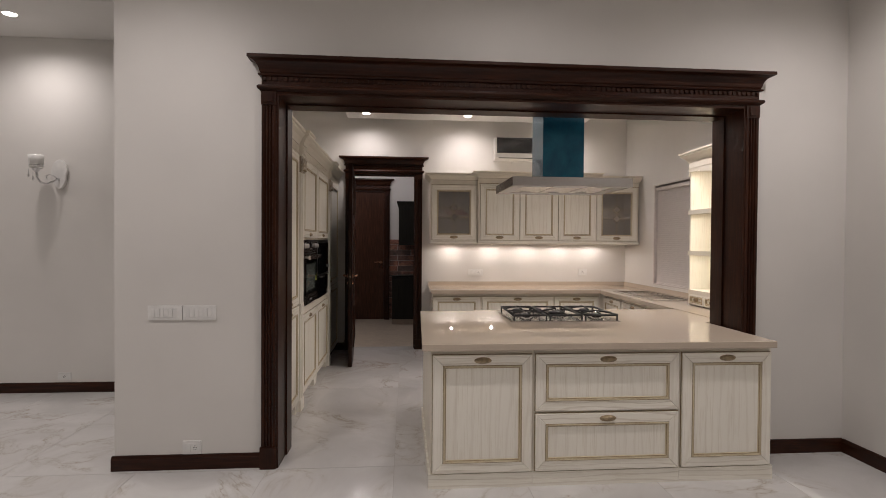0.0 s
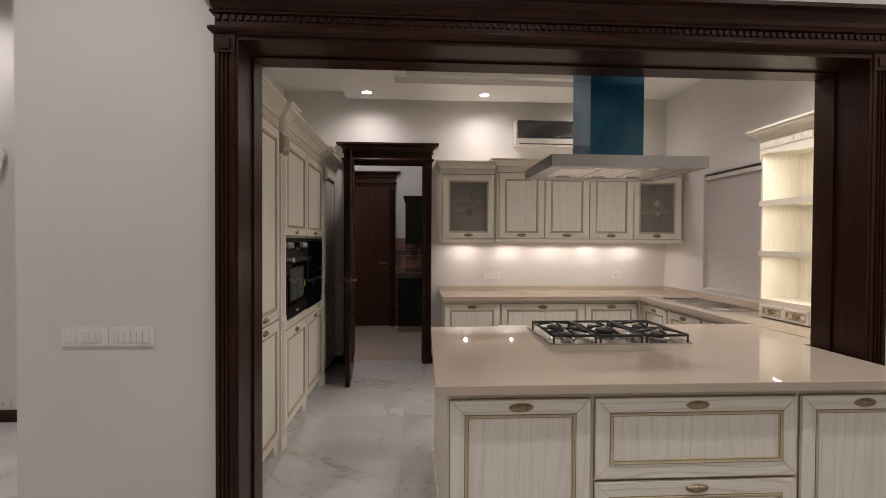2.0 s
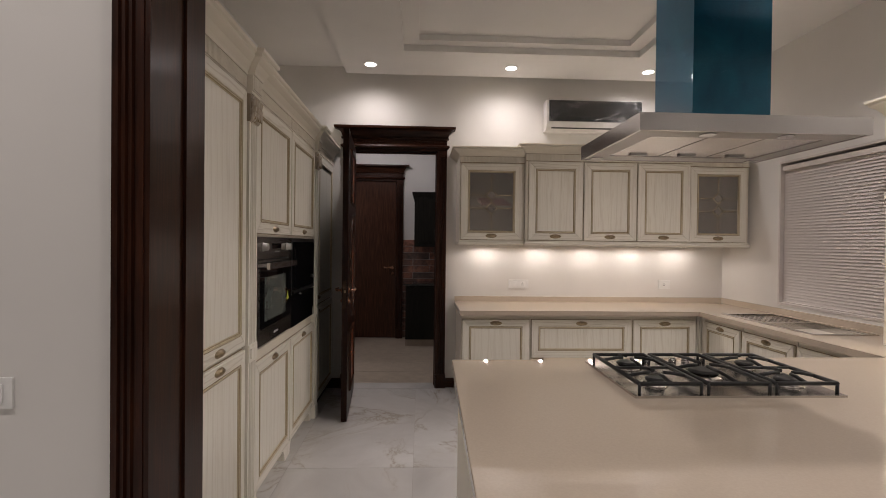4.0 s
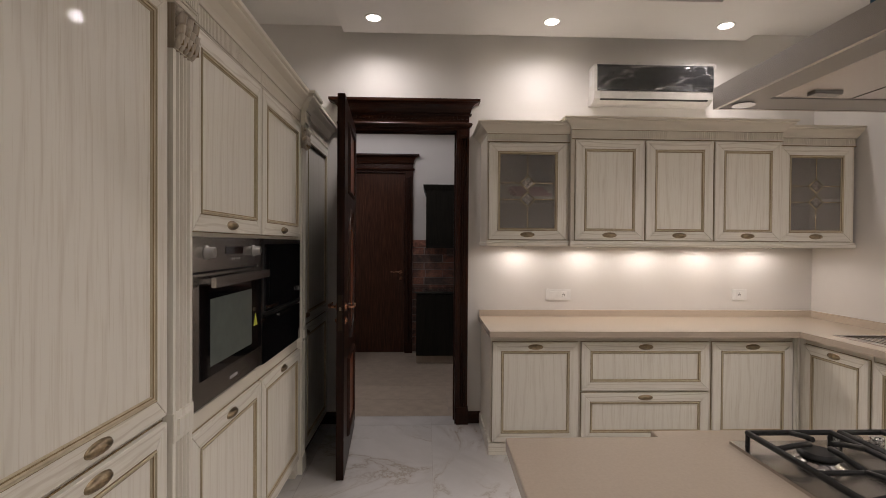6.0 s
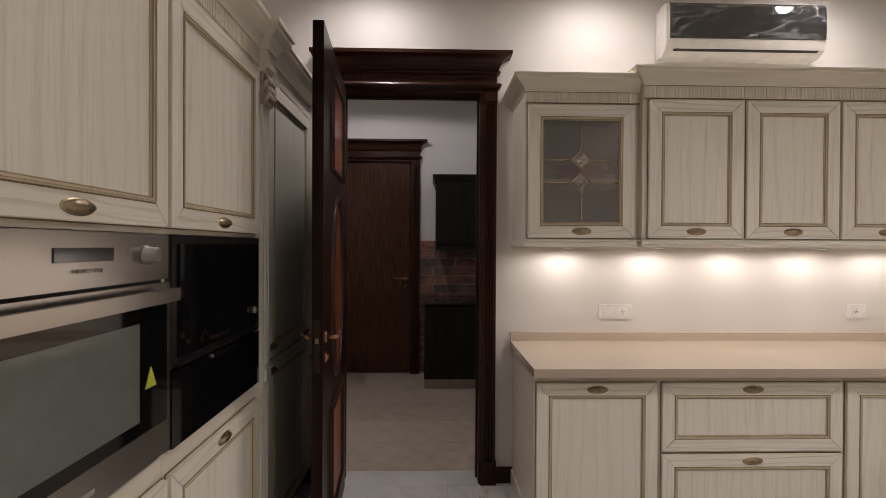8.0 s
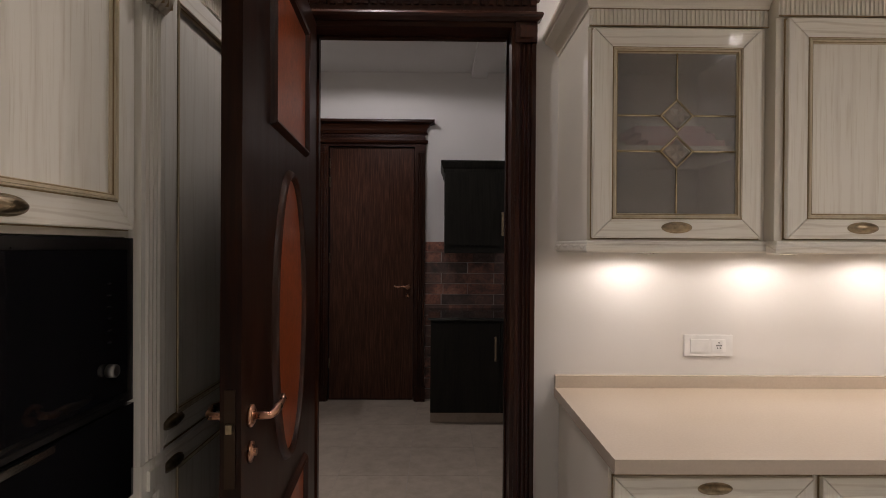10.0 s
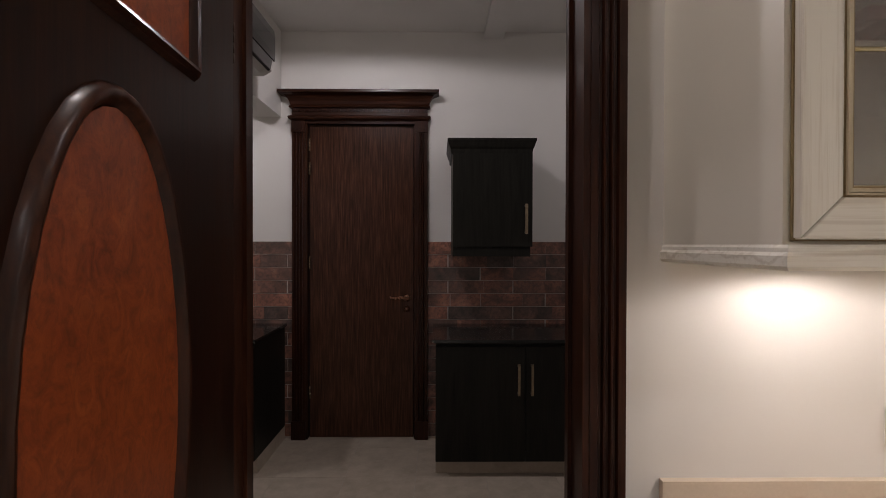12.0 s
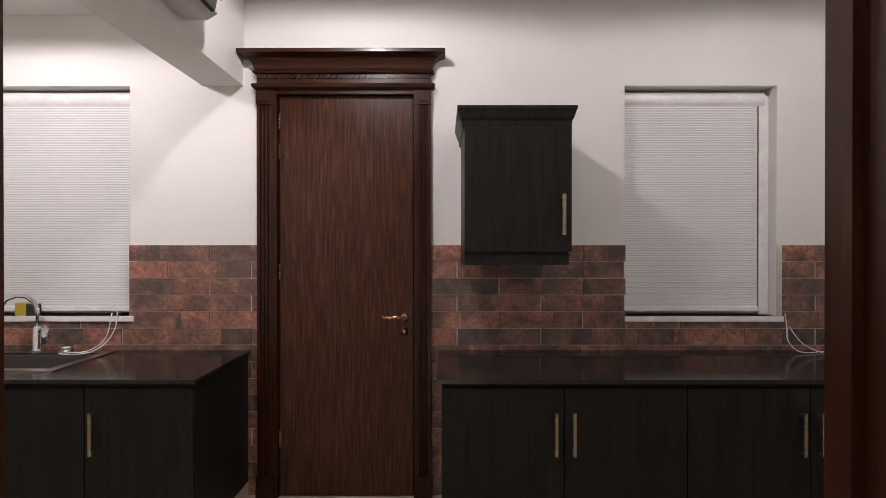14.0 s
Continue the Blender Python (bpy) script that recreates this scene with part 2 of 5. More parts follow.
def boxes(*dims):
    bm = bmesh.new()
    for d in dims:
        box(bm, *d)
    return bm


def soft(bm, width=0.003, segments=2):
    bmesh.ops.bevel(bm, geom=[e for e in bm.edges if e.is_manifold and e.calc_face_angle(0) > 0.5], offset=width, segments=segments, affect="EDGES", profile=0.5, clamp_overlap=True)
    return bm


def rbox(x0, x1, y0, y1, z0, z1, r=0.003, segments=2):
    return soft(boxes((x0, x1, y0, y1, z0, z1)), r, segments)


def prism(bm, pts, a0, a1, axis=2):
    """Extrude a closed 2D outline along an axis: (x, y) along z, (y, z) along x, or (x, z) along y."""
    def place(p, a):
        return (p[0], p[1], a) if axis == 2 else (a, p[0], p[1]) if axis == 0 else (p[0], a, p[1])
    lo, hi = [bm.verts.new(place(p, a0)) for p in pts], [bm.verts.new(place(p, a1)) for p in pts]
    n = len(pts)
    for i in range(n):
        bm.faces.new((lo[i], lo[(i + 1) % n], hi[(i + 1) % n], hi[i]))
    bm.faces.new(lo[::-1]), bm.faces.new(hi)
    bmesh.ops.recalc_face_normals(bm, faces=bm.faces[:])
    return bm


def tube(bm, pts, r, sides=10):
    """A round bar along a line of points."""
    rings = []
    pts = [Vector(p) for p in pts]
    for i, p in enumerate(pts):
        d = (pts[min(i + 1, len(pts) - 1)] - pts[max(i - 1, 0)]).normalized()
        q = d.to_track_quat("Z", "Y")
        rr = r[i] if isinstance(r, (list, tuple)) else r
        rings.append([bm.verts.new(p + q @ Vector((rr * math.cos(a), rr * math.sin(a), 0))) for a in (2 * math.pi * k / sides for k in range(sides))])
    for a, b in zip(rings, rings[1:]):
        for k in range(sides):
            f = bm.faces.new((a[k], a[(k + 1) % sides], b[(k + 1) % sides], b[k]))
            f.smooth = True
    bm.faces.new(rings[0][::-1]), bm.faces.new(rings[-1])
    return bm


def lathe(bm, prof, at, m=None, sides=24):
    """Turn a profile of (radius, height) about an upright axis at a point."""
    m = m or Matrix.Identity(4)
    rings = [[bm.verts.new(m @ Vector((at[0] + r * math.cos(2 * math.pi * k / sides), at[1] + r * math.sin(2 * math.pi * k / sides), at[2] + z))) for k in range(sides)] for r, z in prof]
    for a, b in zip(rings, rings[1:]):
        for k in range(sides):
            f = bm.faces.new((a[k], a[(k + 1) % sides], b[(k + 1) % sides], b[k]))
            f.smooth = True
    bm.faces.new(rings[0][::-1]), bm.faces.new(rings[-1])
    return bm


def mould(bm, prof, x0, x1, yb, yf, left=True, right=True):
    """A moulding of (out, z) steps along the front yf, turned back to yb at its ends."""
    rows = []
    for o, z in prof:
        row = []
        if left:
            row += [(x0 - o, yb, z), (x0 - o, yf - o, z)]
        else:
            row += [(x0, yf - o, z)]
        row += [(x1 + o, yf - o, z), (x1 + o, yb, z)] if right else [(x1, yf - o, z)]
        rows.append([bm.verts.new(p) for p in row])
    for a, b in zip(rows, rows[1:]):
        for i in range(len(a) - 1):
            bm.faces.new((a[i], a[i + 1], b[i + 1], b[i]))
    for row, flip in ((rows[0], True), (rows[-1], False)):
        if len(row) < 4:
            extra = ([] if right else [bm.verts.new((row[-1].co.x, yb, row[-1].co.z))]) + ([] if left else [bm.verts.new((row[0].co.x, yb, row[0].co.z))])
            row = row + extra
        bm.faces.new(row[::-1] if flip else row)
    bmesh.ops.recalc_face_normals(bm, faces=bm.faces[:])
    return bm


def part(name, bm, material, parent=None, label="", m=None):
    """Link a bmesh as one mesh object under a thing or a part."""
    me = bpy.data.meshes.new(name)
    bm.to_mesh(me)
    bm.free()
    me.materials.append(material)
    ob = new(name, me)
    ob.parent = parent
    if m is not None:
        ob.matrix_basis = m
    if label:
        tagged(ob, label)
    return ob


def piece(name, me, parent, m):
    """One more object on a shared mesh."""
    ob = new(name, me)
    ob.parent = parent
    ob.matrix_basis = m
    return ob


def mesh_of(bm, material, name="shared"):
    me = bpy.data.meshes.new(name)
    bm.to_mesh(me)
    bm.free()
    me.materials.append(material)
    return me


def thing(name, m, label, category, group=""):
    ob = new(name)
    ob.empty_display_size = 0.1
    ob.matrix_basis = m
    return tagged(ob, label, category, group)


def structure(name, bm, material, label, category=""):
    return tagged(part(name, bm, material), label, category or name.split("_")[0], kind="structure")


def grid_slab(xs, ys, keep, z0, z1):
    """A slab over the kept cells of a grid, as one closed mesh."""
    bm = bmesh.new()
    v = {(i, j, k): bm.verts.new((x, y, z)) for i, x in enumerate(xs) for j, y in enumerate(ys) for k, z in enumerate((z0, z1))}
    on = {(i, j) for i in range(len(xs) - 1) for j in range(len(ys) - 1) if keep(i, j)}
    for i, j in on:
        bm.faces.new((v[i, j, 1], v[i + 1, j, 1], v[i + 1, j + 1, 1], v[i, j + 1, 1]))
        bm.faces.new((v[i, j + 1, 0], v[i + 1, j + 1, 0], v[i + 1, j, 0], v[i, j, 0]))
        for (a, b), (c, d) in (((i, j - 1), ((i, j), (i + 1, j))), ((i + 1, j), ((i + 1, j), (i + 1, j + 1))), ((i, j + 1), ((i + 1, j + 1), (i, j + 1))), ((i - 1, j), ((i, j + 1), (i, j)))):
            if (a, b) not in on:
                bm.faces.new((v[(*c, 0)], v[(*d, 0)], v[(*d, 1)], v[(*c, 1)]))
    for q in [q for q in bm.verts if not q.link_faces]:
        bm.verts.remove(q)
    return bm


def pierced_wall(along, xs, zs, holes, d0, d1):
    """A wall along 'x' or 'y' between depths d0 and d1, with the (i, j) cells in holes left open."""
    bm = grid_slab(xs, zs, lambda i, j: (i, j) not in holes, d0, d1)
    for v in bm.verts:
        a, h, d = v.co
        v.co = (a, d, h) if along == "x" else (d, a, h)
    bmesh.ops.recalc_face_normals(bm, faces=bm.faces[:])
    return bm

# ---- plan ----
XL, XR = -0.94, 2.226            # great opening, clear
YF, YB = 5.28, 5.58              # the wall it stands in
HEAD = 2.428
KY, KYB = 8.77, 8.86             # wall between kitchen and utility room
DX0, DX1, DHEAD = -0.835, 0.03, 2.405
UY = 11.37                       # far wall of the utility room
KX = 3.0                         # right wall
KL = -1.62                       # kitchen's left wall
WEND = -1.948                    # end of the wall beside the opening
LY = 7.0                         # back wall of the living room's left bay

# ---- structure ----
structure("wall_opening", pierced_wall("x", (WEND, XL, XR, KX), (0, HEAD, 3.6), {(1, 0)}, YF, YB), M_WALL, "warm white painted wall with a wide kitchen opening", "wall")
structure("wall_kitchen_left", boxes((WEND, KL, YB, KYB, 0, 3.6)), M_WALL, "warm white painted wall behind the tall cabinets", "wall")
structure("wall_living_back", boxes((-6.0, WEND, LY, LY + 0.2, 0, 3.6)), M_WALL, "cream painted wall with a sconce", "wall")
structure("wall_living_left", boxes((-6.2, -6.0, -3.0, LY + 0.2, 0, 3.6)), M_WALL, "plain painted wall closing the living room", "wall")
structure("wall_living_rear", boxes((-6.0, KX + 0.2, -3.2, -3.0, 0, 3.6)), M_WALL, "plain painted wall closing the living room", "wall")
W0, W1, WZ0, WZ1 = 6.62, 7.965, 0.958, 2.205
structure("wall_right", pierced_wall("y", (-3.0, W0, W1, KYB), (0, WZ0, WZ1, 3.6), {(1, 1)}, KX, KX + 0.2), M_WALL, "warm white painted wall with a kitchen window", "wall")
structure("wall_kitchen_back", pierced_wall("x", (KL, DX0, DX1, KX), (0, DHEAD, 3.6), {(1, 0)}, KY, KYB), M_WALL, "white painted wall with a doorway", "wall")
RW0, RW1, RZ0, RZ1 = 0.748, 1.657, 1.088, 2.466
LW0, LW1 = -3.2, -2.212
D20, D21 = -1.34, -0.495
structure("wall_utility_far", pierced_wall("x", (-4.2, LW0, LW1, D20, D21, RW0, RW1, 2.8), (0, RZ0, 2.42, RZ1, 3.3), {(1, 1), (1, 2), (3, 0), (3, 1), (5, 1), (5, 2)}, UY, UY + 0.2), M_WALL, "white painted wall with two blinded windows and a door", "wall")
structure("wall_utility_right", boxes((2.6, 2.8, KYB, UY, 0, 3.3)), M_WALL, "plain white painted wall", "wall")
structure("wall_utility_left", boxes((-4.2, -4.0, KYB, UY, 0, 3.3)), M_WALL, "plain white painted wall", "wall")
structure("wall_utility_near", boxes((-4.0, WEND, KYB - 0.2, KYB, 0, 3.3)), M_WALL, "plain white painted wall", "wall")
structure("utility_beam", soft(boxes((-1.775, -1.53, KYB, UY, 2.465, 3.12)), 0.004), M_WALL, "white painted ceiling beam crossing the room", "beam")
structure("ceiling_utility", boxes((-4.0, -1.7, KYB, UY, 2.89, 3.12), (-1.7, 2.6, KYB, UY, 3.12, 3.26), (0.02, 0.17, KYB, UY, 3.07, 3.12)), M_CEIL, "white ceiling with shallow ribs", "ceiling")
# living ceiling: raised field inside a flat border
structure("ceiling_living", boxes((-6.0, KX, -3.0, YF, 3.47, 3.6), (-6.0, WEND, YF, LY, 3.47, 3.6), (-6.0, WEND, 6.2, LY, 3.39, 3.47), (-2.45, WEND, YF, 6.2, 3.39, 3.47), (-6.0, -5.5, YF, 6.2, 3.39, 3.47)), M_CEIL, "white living room ceiling with a shallow tray", "ceiling")
# kitchen ceiling: dropped panel with a stepped recess
PX0, PX1, PY0, PY1 = -0.88, 2.32, 5.95, 8.64
RX0, RX1, RY0, RY1 = -0.30, 1.76, 6.55, 8.04
structure("ceiling_kitchen", boxes((KL, KX, YB, KY, 3.215, 3.6), (PX0, RX0, PY0, PY1, 3.11, 3.215), (RX1, PX1, PY0, PY1, 3.11, 3.215), (RX0, RX1, RY1, PY1, 3.11, 3.215), (RX0, RX1, PY0, RY0, 3.11, 3.215),
                                   (RX0, RX0 + 0.13, RY0, RY1, 3.165, 3.215), (RX1 - 0.13, RX1, RY0, RY1, 3.165, 3.215), (RX0 + 0.13, RX1 - 0.13, RY1 - 0.1, RY1, 3.165, 3.215)), M_CEIL, "white kitchen ceiling with a stepped tray panel", "ceiling")

SK = [(0.0, 0.0), (0.016, 0.0), (0.016, 0.072), (0.012, 0.08), (0.008, 0.092), (0.0, 0.095)]


def skirting(m, length, label="dark mahogany skirting board along the wall"):
    """Along local x, out to local -y."""
    bm = prism(bmesh.new(), [(-o, z) for o, z in SK], 0, length, 0)
    return tagged(part("baseboard", bm, M_MAHX, m=m), label, "baseboard", kind="structure")


skirting(pose(WEND - 0.016, YF, 0), -1.03 - WEND + 0.016)
skirting(pose(WEND, LY, 0, 0, 0, -90), LY - YF)
skirting(pose(-6.0, LY, 0), 6.0 + WEND - 0.016)
skirting(pose(2.32, YF, 0), KX - 2.32)
skirting(pose(KX, YF - 0.016, 0, 0, 0, -90), 8.2)
skirting(pose(0.118, KY, 0), 0.11)
skirting(pose(KL, KY, 0), -0.928 - KL)


# ---- door and opening surrounds ----
def surround(name, m, x0, x1, y, head, back, label, cas=0.092, rise=0.27, out=0.15, cas_l=None):
    """Fluted casings, lined jambs and a dentilled cornice round an opening in a wall at y; back is the wall's other face."""
    t = tagged(thing(name, m, label, "door surround"), kind="structure")
    f = y - 0.034
    cl = cas_l or cas
    for xa, xb, s in ((x0 - cl, x0, 1), (x1, x1 + cas, -1)):
        w = xb - xa
        pts = [(xa, y), (xa, f)]
        n = 3
        pts += [(xa + 0.012, f)]
        for i in range(n):
            a = xa + 0.016 + (w - 0.032) * i / n
            b = xa + 0.016 + (w - 0.032) * (i + 1) / n
            pts += [(a + 0.002, f), (a + 0.006, f + 0.009), (b - 0.006, f + 0.009), (b - 0.002, f)]
        pts += [(xb, f), (xb, y)]
        part("casing", prism(bmesh.new(), pts, 0.14, head - 0.088), M_MAHV, t)
        part("plinth_block", rbox(xa - 0.006, xb + 0.006, f - 0.012, y, 0, 0.14, 0.004), M_MAHV, t)
        part("corner_block", soft(boxes((xa - 0.003, xb + 0.003, f - 0.006, y, head - 0.088, head - 0.004), (xa + 0.018, xb - 0.018, f - 0.013, f - 0.006, head - 0.07, head - 0.022)), 0.004), M_MAHV, t)
    part("jamb_lining", boxes((x0 - 0.004, x0 + 0.016, y - 0.03, back + 0.012, 0, head)), M_MAHV, t)
    part("jamb_lining", boxes((x1 - 0.016, x1 + 0.004, y - 0.03, back + 0.012, 0, head)), M_MAHV, t)
    part("head_lining", boxes((x0 + 0.016, x1 - 0.016, y - 0.03, back + 0.012, head - 0.024, head + 0.002)), M_MAHX, t)
    mid = (y + back) / 2 + 0.02
    for stop in ((x0 + 0.016, x0 + 0.026, mid, back + 0.004, 0, head - 0.024), (x1 - 0.026, x1 - 0.016, mid, back + 0.004, 0, head - 0.024), (x0 + 0.026, x1 - 0.026, mid, back + 0.004, head - 0.034, head - 0.024)):
        part("door_stop", boxes(stop), M_MAHV, t)
    a, b, z = x0 - cl, x1 + cas, head + 0.01
    k = rise
    tor = [(0.004, z - 0.012)] + [(0.006 + 0.02 * math.sin(q), z - 0.006 + 0.016 - 0.016 * math.cos(q)) for q in (0.4, 0.9, 1.57, 2.2, 2.75)] + [(0.004, z + 0.028)]
    part("torus_moulding", mould(bmesh.new(), tor, a, b, y, f), M_MAHX, t)
    part("dentil_band", mould(bmesh.new(), [(0.0, z + 0.026), (0.0, z + 0.085 * k / 0.22)], a, b, y, f), M_MAHX, t)
    z2 = z + 0.085 * k / 0.22
    bead = [(0.002, z2), (0.016, z2 + 0.003), (0.02, z2 + 0.01), (0.014, z2 + 0.017), (0.002, z2 + 0.02)]
    part("bead_moulding", mould(bmesh.new(), bead, a, b, y, f), M_MAHX, t)
    z3, top = z2 + 0.018, head + rise
    h = top - z3
    o = out - 0.034
    cor = [(0.004, z3), (0.012, z3 + 0.12 * h)] + [(0.012 + (o - 0.03) * (1 - math.cos(q)) ** 0.8, z3 + 0.12 * h + 0.62 * h * math.sin(q)) for q in (0.3, 0.6, 0.9, 1.2, 1.5)] + [(o - 0.012, z3 + 0.78 * h), (o, z3 + 0.8 * h), (o, top)]
    part("cornice", mould(bmesh.new(), cor, a, b, y, f), M_MAHX, t)
    me = mesh_of(boxes((-0.0095, 0.0095, -0.009, 0.0, -0.011, 0.011)), M_MAHX, "dentil")
    step = 0.034
    n = int((b - a) / step)
    for i in range(n):
        piece("dentil", me, t, Matrix.Translation((a + (i + 0.5) * (b - a) / n, f, z2 - 0.016)))
    return t


surround("opening_surround", pose(0, 0, 0), XL, XR, YF, HEAD, YB, "dark mahogany fluted surround with dentilled cornice", 0.09, 0.21, 0.106)
surround("door_1_surround", pose(0, 0, 0), DX0, DX1, KY, DHEAD, KYB, "dark mahogany door surround with dentilled cornice", 0.085, 0.208, 0.115)
part("back_post", rbox(-0.97, -0.863, KYB + 0.014, 9.02, 0, 2.5, 0.004), M_MAHV, bpy.data.objects["door_1_surround"])
surround("door_2_surround", pose(0, 0, 0), D20, D21, UY, 2.432, UY + 0.12, "dark mahogany surround with dentilled cornice", 0.085, 0.212, 0.12, 0.1)


def lever(name, parent, m, mat, flip=1):
    """Rose, curved lever and key rose on local -y."""
    bm = bmesh.new()
    q = Matrix.Rotation(radians(90), 4, "X")
    lathe(bm, [(0.026, 0.0), (0.026, 0.006), (0.018, 0.011), (0.009, 0.013)], (0, 0, 0), q)
    tube(bm, [(0, 0, 0), (0, -0.03, 0), (0, -0.045, 0), (0.012 * flip, -0.052, 0.001), (0.04 * flip, -0.054, 0.006), (0.08 * flip, -0.052, 0.0), (0.115 * flip, -0.05, 0.004), (0.128 * flip, -0.046, 0.012)], [0.009, 0.009, 0.009, 0.009, 0.011, 0.009, 0.008, 0.005])
    part(name, bm, mat, parent, "curved metal lever handle", m)
    bm = lathe(bmesh.new(), [(0.024, 0.0), (0.024, 0.006), (0.01, 0.009), (0.009, 0.016)], (0, 0, 0), q)
    part("key_rose", bm, mat, parent, "", m @ Matrix.Translation((0, 0, -0.085)))


def hinge(parent, x, y, z, mat=None):
    bm = bmesh.new()
    for i in range(4):
        lathe(bm, [(0.0065, i * 0.024), (0.0065, i * 0.024 + 0.021)], (x, y, z), sides=10)
    part("hinge", bm, mat or M_BRASS, parent, "barrel hinge")


# open kitchen door: origin at the free edge, leaf along local x towards the hinges, panelled face on local -y
LEAF_W, LEAF_H, LEAF_T = 0.93, 2.372, 0.046


def moulded_panel(parent, ring, inner, depth, label):
    """A raised burl field inside a rounded mahogany bead; ring and inner are outlines of (x, z)."""
    bm = bmesh.new()
    tube_pts = [(p[0], 0, p[1]) for p in ring]
    n = len(tube_pts)
    rows = []
    for o, d in ((0.0, 0.0), (0.18, -0.011), (0.42, -0.018), (0.68, -0.015), (0.86, -0.005), (1.0, 0.0)):
        rows.append([bm.verts.new((p[0] + (q[0] - p[0]) * o, d, p[1] + (q[1] - p[1]) * o)) for p, q in zip(ring, inner)])
    for a, b in zip(rows, rows[1:]):
        for i in range(n):
            bm.faces.new((a[i], a[(i + 1) % n], b[(i + 1) % n], b[i])).smooth = n > 8
    part("panel_moulding", bm, M_MAHV, parent)
    bm = prism(bmesh.new(), inner, -0.003, 0.006, 1)
    part("burl_panel", bm, M_BURL, parent, label)


def panel_door():
    t = thing("door", pose(-0.725, 7.79, 0.006, 0, 0, 94.2), "open dark mahogany door with orange burl panels", "door")
    part("leaf", rbox(0, LEAF_W, 0, LEAF_T, 0, LEAF_H, 0.003), M_LEAF, t)

    def rect(x0, x1, z0, z1):
        return [(x0, z0), (x1, z0), (x1, z1), (x0, z1)]
    for z0, z1 in ((1.785, 2.25), (0.18, 0.70)):
        moulded_panel(t, rect(0.225, LEAF_W - 0.21, z0, z1), rect(0.255, LEAF_W - 0.24, z0 + 0.03, z1 - 0.03), 0.01, "orange-brown burl veneer field")
    n = 40
    el = [(LEAF_W / 2 + 0.212 * math.cos(a), 1.245 + 0.455 * math.sin(a)) for a in (2 * math.pi * i / n for i in range(n))]
    ei = [(LEAF_W / 2 + 0.179 * math.cos(a), 1.245 + 0.422 * math.sin(a)) for a in (2 * math.pi * i / n for i in range(n))]
    moulded_panel(t, el, ei, 0.01, "oval orange-brown burl field")
    lever("door_handle", t, pose(0.065, 0, 1.06), M_COPPER, 1)
    lever("door_handle", t, pose(0.065, LEAF_T, 1.06, 0, 0, 180), M_COPPER, -1)
    part("lock_plate", rbox(-0.003, 0.0, 0.012, 0.036, 0.92, 1.14, 0.001), M_BRONZE, t)
    part("latch_bolt", rbox(-0.012, -0.003, 0.017, 0.03, 1.045, 1.065, 0.002), M_BRASS, t)
    for z in (0.25, 1.9, 2.12):
        hinge(t, LEAF_W + 0.006, 0.006, z, M_BRONZE)
    return t


panel_door()

t = thing("door", pose(D20 + 0.024, UY + 0.005, 0.006), "closed flush walnut veneer door", "door")
W2 = D21 - D20 - 0.048
part("leaf", rbox(0, W2, 0, 0.044, 0, 2.398, 0.003), M_VENEER, t)
lever("door_handle", t, pose(W2 - 0.05, 0, 1.075), M_COPPER, -1)
for z in (0.3, 1.3, 2.02, 2.2):
    hinge(t, 0.002, -0.008, z)

# ---- kitchen and utility windows ----
t = tagged(thing("window_kitchen", pose(KX, W0, WZ0, 0, 0, 0), "kitchen window with a lowered grey blind", "window"), kind="structure")
part("window_frame", boxes((0.1, 0.15, 0, 0.05, 0, WZ1 - WZ0), (0.1, 0.15, W1 - W0 - 0.05, W1 - W0, 0, WZ1 - WZ0), (0.1, 0.15, 0.05, W1 - W0 - 0.05, 0, 0.05), (0.1, 0.15, 0.05, W1 - W0 - 0.05, WZ1 - WZ0 - 0.05, WZ1 - WZ0)), M_GREYP, t)
part("pane", boxes((0.12, 0.126, 0.05, W1 - W0 - 0.05, 0.05, WZ1 - WZ0 - 0.05)), M_NIGHT, t)
WW, WH = W1 - W0, WZ1 - WZ0
for trim in ((0.003, 0.02, 0.003, WH - 0.003), (WW - 0.02, WW - 0.003, 0.003, WH - 0.003), (0.02, WW - 0.02, WH - 0.02, WH - 0.003), (0.02, WW - 0.02, 0.003, 0.02)):
    part("reveal_trim", boxes((-0.008, 0.1, *trim)), M_SLAT, t)
t = thing("venetian_blind", pose(KX + 0.03, W0, WZ0), "closed grey horizontal slat blind in the kitchen window", "blind")
part("head_rail", rbox(-0.025, 0.025, 0.021, W1 - W0 - 0.021, 1.165, 1.204, 0.003), M_SLAT, t)
me = mesh_of(prism(bmesh.new(), [(-0.006, -0.0135), (0.001, 0.001), (0.0055, 0.0135), (0.0042, 0.014), (-0.0008, 0.002), (-0.0075, -0.0125)], 0.021, W1 - W0 - 0.021, 1), M_SLAT, "slat")
for i in range(47):
    piece("slat", me, t, Matrix.Translation((0, 0, 0.045 + i * 0.0242)))
part("bottom_rail", rbox(-0.014, 0.014, 0.021, W1 - W0 - 0.021, 0.008, 0.03, 0.003), M_SLAT, t)


